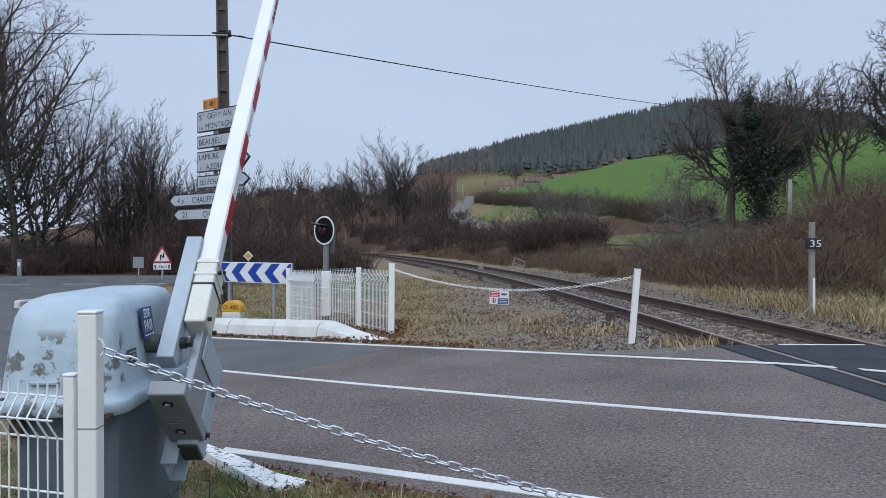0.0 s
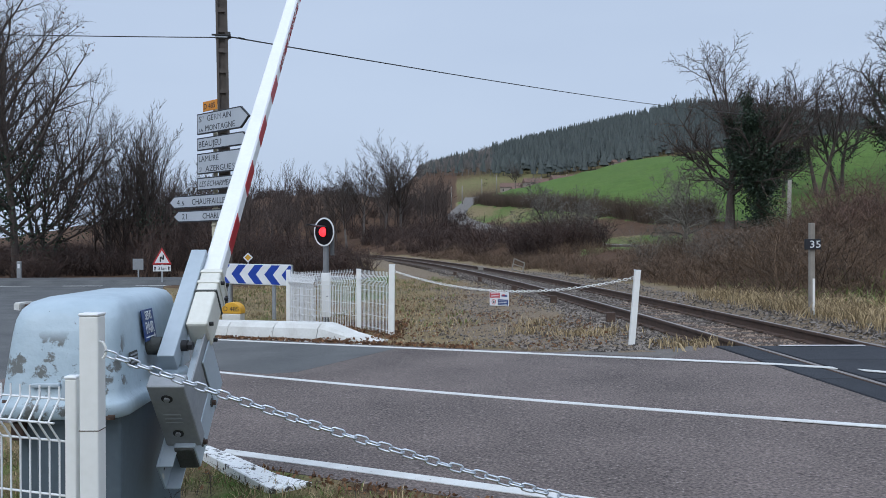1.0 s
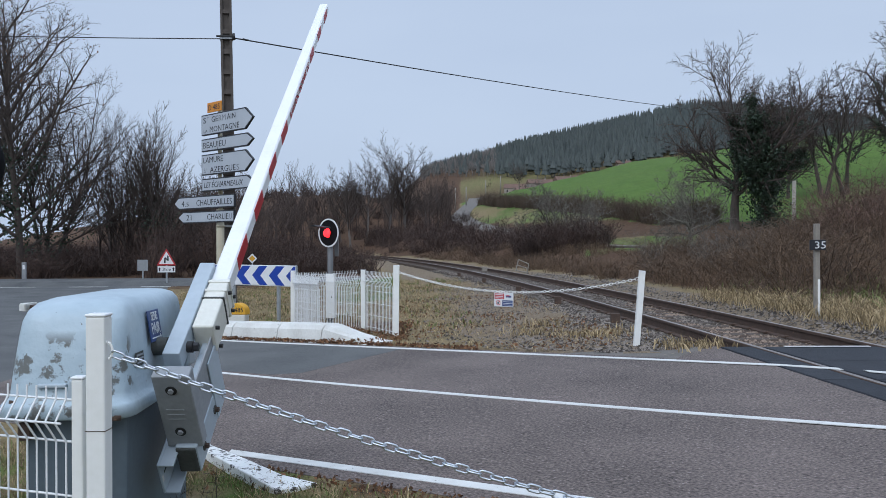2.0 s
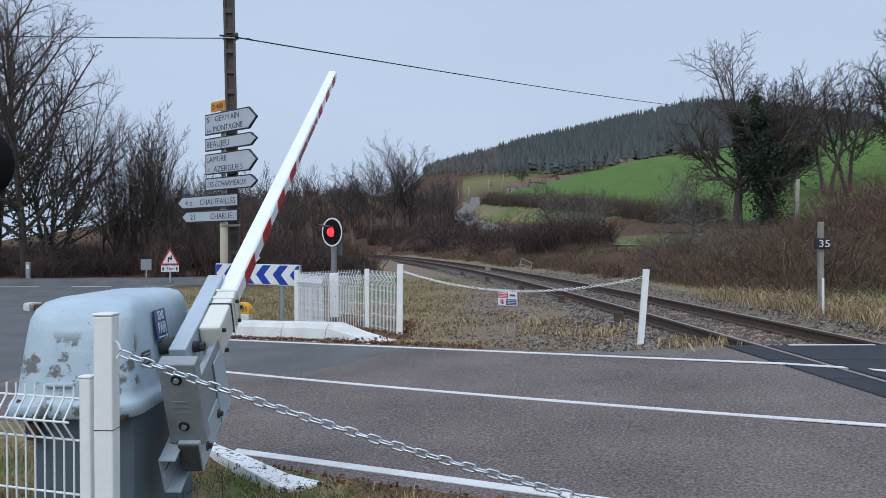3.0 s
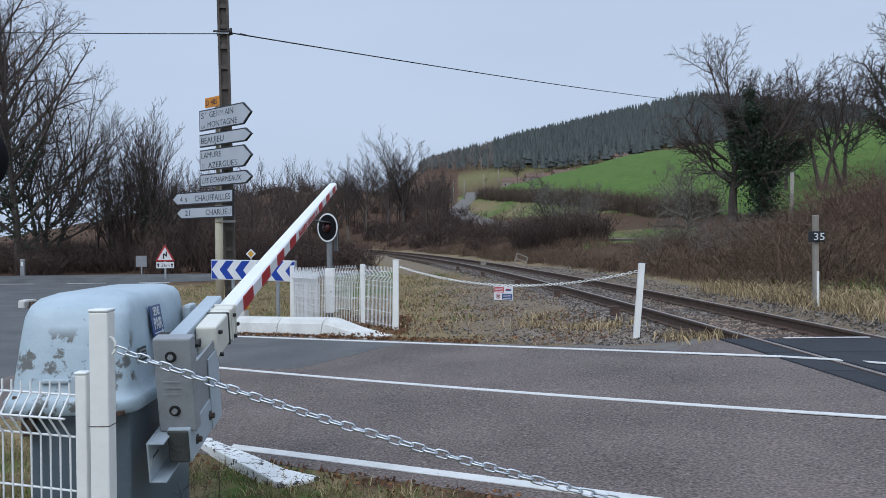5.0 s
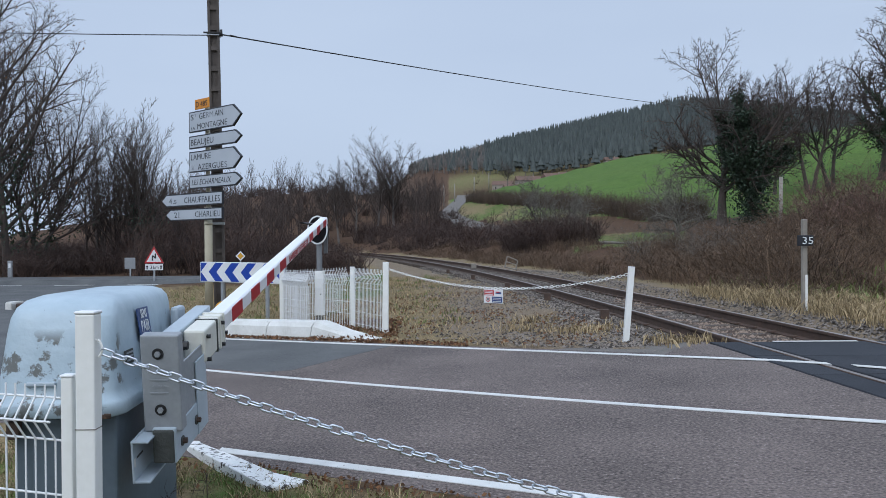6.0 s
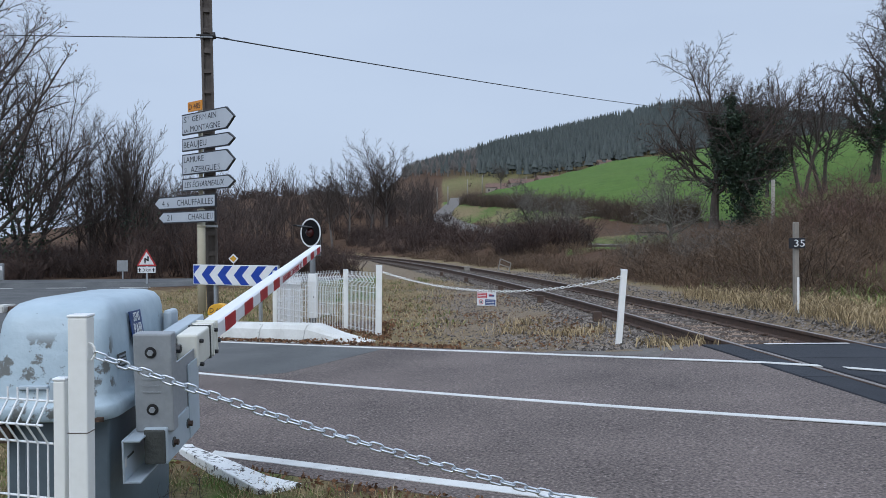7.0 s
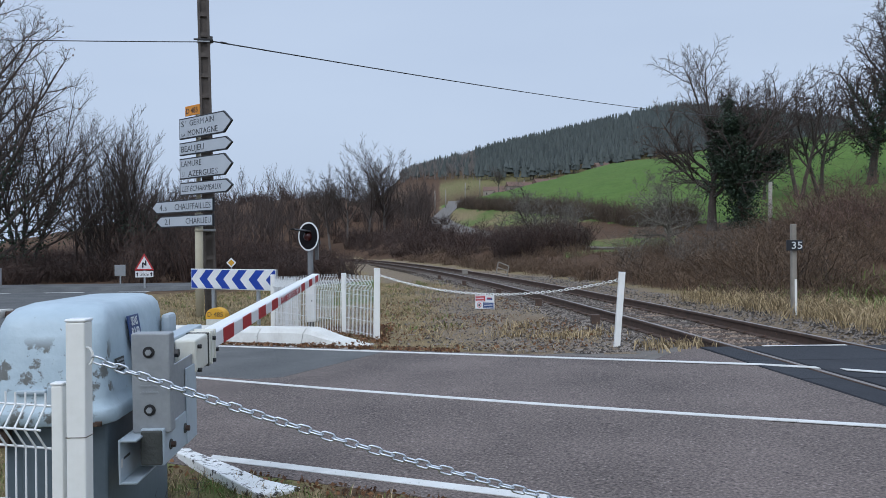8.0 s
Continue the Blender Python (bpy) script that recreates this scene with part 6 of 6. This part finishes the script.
def build_forest():
    """Conifers on the distant hill, thinning to bare trees at its foot."""
    rng = random.Random(21)
    verts, faces, tv, tf = [], [], [], []
    n = 0
    while n < 5200:
        y = 560 + 560 * rng.random() ** 0.8
        u = rng.uniform(-0.03, 0.52)
        x = u * y
        edge = 650 + 260 * max(0, 0.1 - u) / 0.13 * 0.4 + (30 * smooth_step(0.12, 0.3, u)) + 40 * noise.noise((x * 0.008, 1.7, 0))
        if y < edge:
            continue
        n += 1
        z = land(x, y)
        h = rng.uniform(12, 18) * (0.75 + 0.25 * smooth_step(-0.03, 0.12, u))
        bare = u < 0.06 and rng.random() < 0.75
        r = h * rng.uniform(0.14, 0.23)
        if bare:
            for _ in range(7):
                a = rng.random() * 6.28
                q = Vector((x, y, z + h * rng.uniform(0.2, 0.5)))
                e = q + Vector((math.cos(a) * r * 1.4, math.sin(a) * r * 1.4, h * rng.uniform(0.2, 0.4)))
                tube(tv, tf, [q, e], [0.22, 0.08], 3)
        else:
            base = len(verts)
            lo = 0.24 if y < edge + 45 else 0.06
            for lv, (t0, rr) in enumerate(((lo, 1.0), (lo + 0.2, 0.8), (lo + 0.38, 0.5))):
                b = len(verts)
                k = 6
                for s in range(k):
                    a = s * math.tau / k + lv
                    w = r * rr * rng.uniform(0.7, 1.25)
                    verts.append((x + w * math.cos(a), y + w * math.sin(a), z + h * (t0 + rng.uniform(-0.04, 0.03))))
                verts.append((x, y, z + h * (0.78, 0.9, 1.0)[lv]))
                for s in range(k):
                    faces.append((b + s, b + (s + 1) % k, b + k))
        if bare or y < edge + 70:
            tube(tv, tf, [Vector((x, y, z - 1)), Vector((x, y, z + h * 0.7))], [0.36, 0.16], 3)
    tagged(raw("conifer_forest", verts, faces, "conifer"), "dark conifer plantation covering the distant hill", "forest", kind="stuff")
    tagged(raw("forest_trunks", tv, tf, "far_trunk"), "pale straight trunks along the edge of the distant forest", "forest", kind="stuff")
    spots = []
    for _ in range(90):
        y = rng.uniform(320, 720)
        u = rng.uniform(-0.02, 0.3)
        s = rng.uniform(1.5, 3.5)
        spots.append((u * y, y, s, s))
    scatter("field_scrub", BRAMBLES, spots, "twig_scrub", "scattered scrub and hedges on the distant fields", "scrub")


build_forest()


# ---- hamlet, lane ----
def house(x, y, w, d, h, roof_h, rz, label):
    z = land(x, y)
    root = thing("house", (x, y, z - 1), label, "house", "distant hamlet", rz=rz)
    part("wall", boxed(-w / 2, w / 2, -d / 2, d / 2, -1, h + 1), "plaster", root)
    bm = bmesh.new()
    o = 0.5
    pts = [(-w / 2 - o, -d / 2 - o, h + 0.9), (w / 2 + o, -d / 2 - o, h + 0.9), (w / 2 + o, d / 2 + o, h + 0.9), (-w / 2 - o, d / 2 + o, h + 0.9), (-w / 2 - o, 0, h + 1 + roof_h), (w / 2 + o, 0, h + 1 + roof_h)]
    v = [bm.verts.new(p) for p in pts]
    for f in ((0, 1, 5, 4), (2, 3, 4, 5), (0, 4, 3), (1, 2, 5), (0, 3, 2, 1)):
        bm.faces.new([v[i] for i in f])
    roof = part("roof", bm, "tile_roof", root, "brown tiled roof")
    part("chimney", boxed(w * 0.2, w * 0.2 + 0.8, -0.4, 0.4, h + roof_h, h + roof_h + 1.9, 0.05), "plaster", roof)
    for k in range(max(2, int(w / 4))):
        cx = -w / 2 + (k + 0.5) * w / max(2, int(w / 4))
        win = part("window", boxed(cx - 0.5, cx + 0.5, -d / 2 - 0.04, -d / 2, 2.2, 3.6), "glass_dark", root)


def build_hamlet():
    stone = "stone farmhouse with a brown tiled roof among far fields"
    house(66, 590, 17, 9, 5, 3.2, 8, stone)
    house(48, 585, 14, 9, 4, 3.0, -12, stone)
    house(58, 576, 20, 8, 2.6, 2.4, 4, "low stone barn with a brown tiled roof in the hamlet")
    house(86, 600, 16, 9, 4.2, 3.2, 15, stone)
    house(98, 606, 12, 8, 3.6, 2.6, -6, stone)
    house(140, 660, 11, 8, 3.6, 2.6, 6, stone)


build_hamlet()


def build_lane():
    pts = [(24.5, 47), (16.5, 52), (11.6, 61), (9.5, 78), (8.2, 95), (6.4, 112), (3.6, 135), (2.6, 155), (4.2, 172), (6.5, 192), (7.5, 215)]
    # a smooth path through the bends
    path = []
    for i in range(len(pts) - 1):
        p0, p1, p2, p3 = (Vector(pts[max(0, min(len(pts) - 1, i + k))]) for k in (-1, 0, 1, 2))
        for s in range(8):
            t = s / 8
            path.append(0.5 * ((2 * p1) + (p2 - p0) * t + (2 * p0 - 5 * p1 + 4 * p2 - p3) * t * t + (3 * p1 - p0 - 3 * p2 + p3) * t ** 3))
    verts, faces = [], []
    for i, p in enumerate(path):
        d = (path[min(i + 1, len(path) - 1)] - path[max(0, i - 1)]).normalized()
        for o in (-1.7, 0, 1.7):
            x, y = p.x - d.y * o, p.y + d.x * o
            verts.append((x, y, max(land(x, y), land(p.x, p.y)) + 0.16))
        for o in (-1.7, 1.7):
            x, y = p.x - d.y * o, p.y + d.x * o
            verts.append((x, y, land(p.x, p.y) - 0.8))
    for i in range(len(path) - 1):
        a, b = 5 * i, 5 * i + 5
        faces += [(a, a + 1, b + 1, b), (a + 1, a + 2, b + 2, b + 1), (a + 3, a, b, b + 3), (a + 2, a + 4, b + 4, b + 2)]
    tagged(raw("lane", verts, faces, "asphalt_edge"), "narrow grey country lane climbing beside the pasture", "lane", kind="structure")


build_lane()


# ---- grass, leaves and weeds ----
def blades(name, spots, mat, label, per=9, h=(0.06, 0.16), w=0.004, spread=0.06, category="grass"):
    rng = random.Random(len(name) * 7 + len(spots))
    verts, faces = [], []
    for x, y, s in spots:
        z = land(x, y) - 0.02
        for _ in range(per):
            bx, by = x + rng.gauss(0, spread * s), y + rng.gauss(0, spread * s)
            L = rng.uniform(*h) * s
            a = rng.random() * math.tau
            tx, ty = rng.gauss(0, 0.55) * L, rng.gauss(0, 0.55) * L
            cx, cy = math.cos(a) * w * s, math.sin(a) * w * s
            i = len(verts)
            verts += [(bx - cx, by - cy, z), (bx + cx, by + cy, z), (bx + tx * 0.45 + cx * 0.8, by + ty * 0.45 + cy * 0.8, z + L * 0.65), (bx + tx * 0.45 - cx * 0.8, by + ty * 0.45 - cy * 0.8, z + L * 0.65), (bx + tx, by + ty, z + L * rng.uniform(0.75, 1.0))]
            faces += [(i, i + 1, i + 2, i + 3), (i + 3, i + 2, i + 4)]
    tagged(raw(name, verts, faces, mat), label, category, kind="stuff")


def build_grass():
    rng = random.Random(33)
    near, near_dry = [], []
    while len(near) < 3000:
        x = rng.uniform(-3.4, 2.2)
        y = rng.uniform(2.4, near_edge(x) + 0.25)
        if y > near_edge(x) - 0.45 or x > -0.6 and rng.random() < 0.45:
            continue
        if -1.9 < x < -1.3 and 3.6 < y < 4.9:
            continue
        (near if rng.random() < 0.62 else near_dry).append((x, y, rng.uniform(0.5, 1.1)))
    blades("verge_grass", near, "green_grass", "short mossy green grass on the verge", 14, (0.03, 0.085), 0.003, 0.05)
    blades("verge_straw", near_dry, "dry_grass", "dry straw among the verge grass", 11, (0.035, 0.11), 0.0026, 0.05)
    far_dry, far_green = [], []
    for _ in range(2600):                        # island of rough grass behind the kerb
        x = rng.uniform(-9.5, 0.5)
        y = rng.uniform(max(far_edge(x) + 1.0, 13), 33)
        if x < junction_edge(y) + 0.3:
            continue
        (far_dry if rng.random() < 0.75 else far_green).append((x, y, rng.uniform(0.6, 1.1)))
    blades("rough_grass", far_dry, "dry_grass", "rough dry grass behind the white kerb", 9, (0.05, 0.13), 0.008, 0.14)
    blades("rough_green_grass", far_green, "green_grass", "patches of green grass behind the white kerb", 9, (0.05, 0.15), 0.009, 0.12)
    tufts = []
    for _ in range(1500):                         # thin growth in the gravel
        y = rng.uniform(9.8, 30)
        x = track_x(y) - 1.7 - rng.random() * 5.5
        if on_tarmac(x, y):
            continue
        tufts.append((x, y, rng.uniform(0.5, 1.0)))
    for cx, cy in ((2.05, 11.6), (2.35, 11.9), (1.9, 11.75), (1.55, 13.4), (3.05, 10.15), (2.8, 10.1), (1.25, 12.3)):
        tufts += [(cx + rng.gauss(0, 0.12), cy + rng.gauss(0, 0.1), rng.uniform(1.2, 1.9)) for _ in range(12)]
    blades("gravel_tufts", tufts, "dry_grass", "straw-coloured tufts growing through the gravel", 11, (0.03, 0.1), 0.005, 0.09)
    long = []
    for _ in range(1000):                         # long straw beyond the rails
        y = rng.uniform(10.5, 19)
        x = track_x(y) + 1.9 + rng.random() * 2.0
        long.append((x, y, rng.uniform(0.9, 1.5)))
    blades("long_straw", long, "dry_grass", "long pale dry grass beyond the rails", 12, (0.08, 0.26), 0.005, 0.14)
    weeds = [(track_x(y) + 3 + rng.random() * 4, y, rng.uniform(0.8, 1.6)) for y in [rng.uniform(13, 20) for _ in range(160)]]
    blades("green_weeds", weeds, "green_grass", "green weeds at the foot of the thicket", 12, (0.1, 0.3), 0.012, 0.16)
    verts, faces = [], []
    for _ in range(1700):                        # fallen leaves along the kerb and verge
        x = rng.uniform(-6.5, 0.4)
        y = far_edge(x) + 0.15 + abs(rng.gauss(0.12, 0.12))
        leaf_card(verts, faces, rng, (x, y, near_plane(x) + 0.012 + rng.random() * 0.02), 0.023)
    for _ in range(140):
        x = rng.uniform(-1.9, 1.4)
        y = near_edge(x) - 0.2 - abs(rng.gauss(0, 0.3))
        leaf_card(verts, faces, rng, (x, y, near_plane(x) + 0.012), 0.019)
    for _ in range(3800):                        # litter blown over the gravel
        y = 9.7 + rng.random() ** 1.3 * 12
        x = track_x(y) - 1.7 - rng.random() * 5.5
        if not on_tarmac(x, y) and noise.noise((x * 0.7, y * 0.7, 2.0)) > -0.15:
            leaf_card(verts, faces, rng, (x, y, land(x, y) + 0.01 + rng.random() * 0.02), 0.022)
    for _ in range(450):                        # dark litter on the near shoulder
        x = rng.uniform(-1.2, 2.0)
        y = near_edge(x) - 0.22 - abs(rng.gauss(0, 0.2))
        leaf_card(verts, faces, rng, (x, y, near_plane(x) + 0.008 + rng.random() * 0.012), 0.014)
    for _ in range(1500):
        y = 12.2 + rng.random() * 3
        x = -1.9 + rng.random() * 1.3
        leaf_card(verts, faces, rng, (x, y, land(x, y) + rng.random() * 0.06), 0.025)
    tagged(raw("fallen_leaves", verts, faces, "dead_leaf"), "brown fallen leaves gathered along the kerbs", "leaves", kind="stuff")


build_grass()


def stalks():
    for x, y, h, s in ((-0.47, 4.5, 0.34, 3), (-1.42, 4.62, 0.42, 5)):
        z = near_plane(x)
        v, f = shrub(s, h, 0.06 if s == 3 else 0.2, 3 if s == 3 else 9, 7, 0.05, True, 0.3)
        v = v * (0.6, 0.6, 1.0) if s == 3 else v
        ob = raw("dry_weed", v, [tuple(q) for q in f], "bark", None)
        ob.location = (x, y, z)
        tagged(ob, "thin dry weed stalk standing on the verge", "weed")


stalks()


def motions():
    def at(deg):
        return pose(0, 0, PIVOT[2], deg, 0, 0.58)
    rows = [(0.0, 48.7), (0.5, 44.9), (1.0, 40.8), (1.5, 36.9), (2.0, 33.0), (2.5, 29.2), (3.0, 25.4), (3.5, 21.8), (4.0, 18.1), (4.5, 14.5), (5.0, 11.7), (5.5, 9.6), (6.0, 7.9), (6.5, 6.4), (7.0, 4.9), (7.5, 3.4), (8.0, 1.9)]
    walk(BOOM, [(t, at(a)) for t, a in rows])
    # the lamp shows its lit half about once in 0.87 s
    angle, turns = 180.0, [(0.0, 180.0)]
    for t in (0.10, 0.385, 0.88, 1.27, 1.75, 2.17, 2.62, 3.06, 3.51, 4.03, 4.395, 4.86, 5.28, 5.82, 6.20, 6.66, 7.06, 7.52):
        for k in range(4):
            turns.append((t + k / FPS, angle + 60.0 * k))
        angle += 180.0
    turns.append((8.0, angle))
    walk(LAMP, [(t, LAMP_FACE @ pose(0, -0.02, 0, 0, 0, a)) for t, a in turns])


motions()
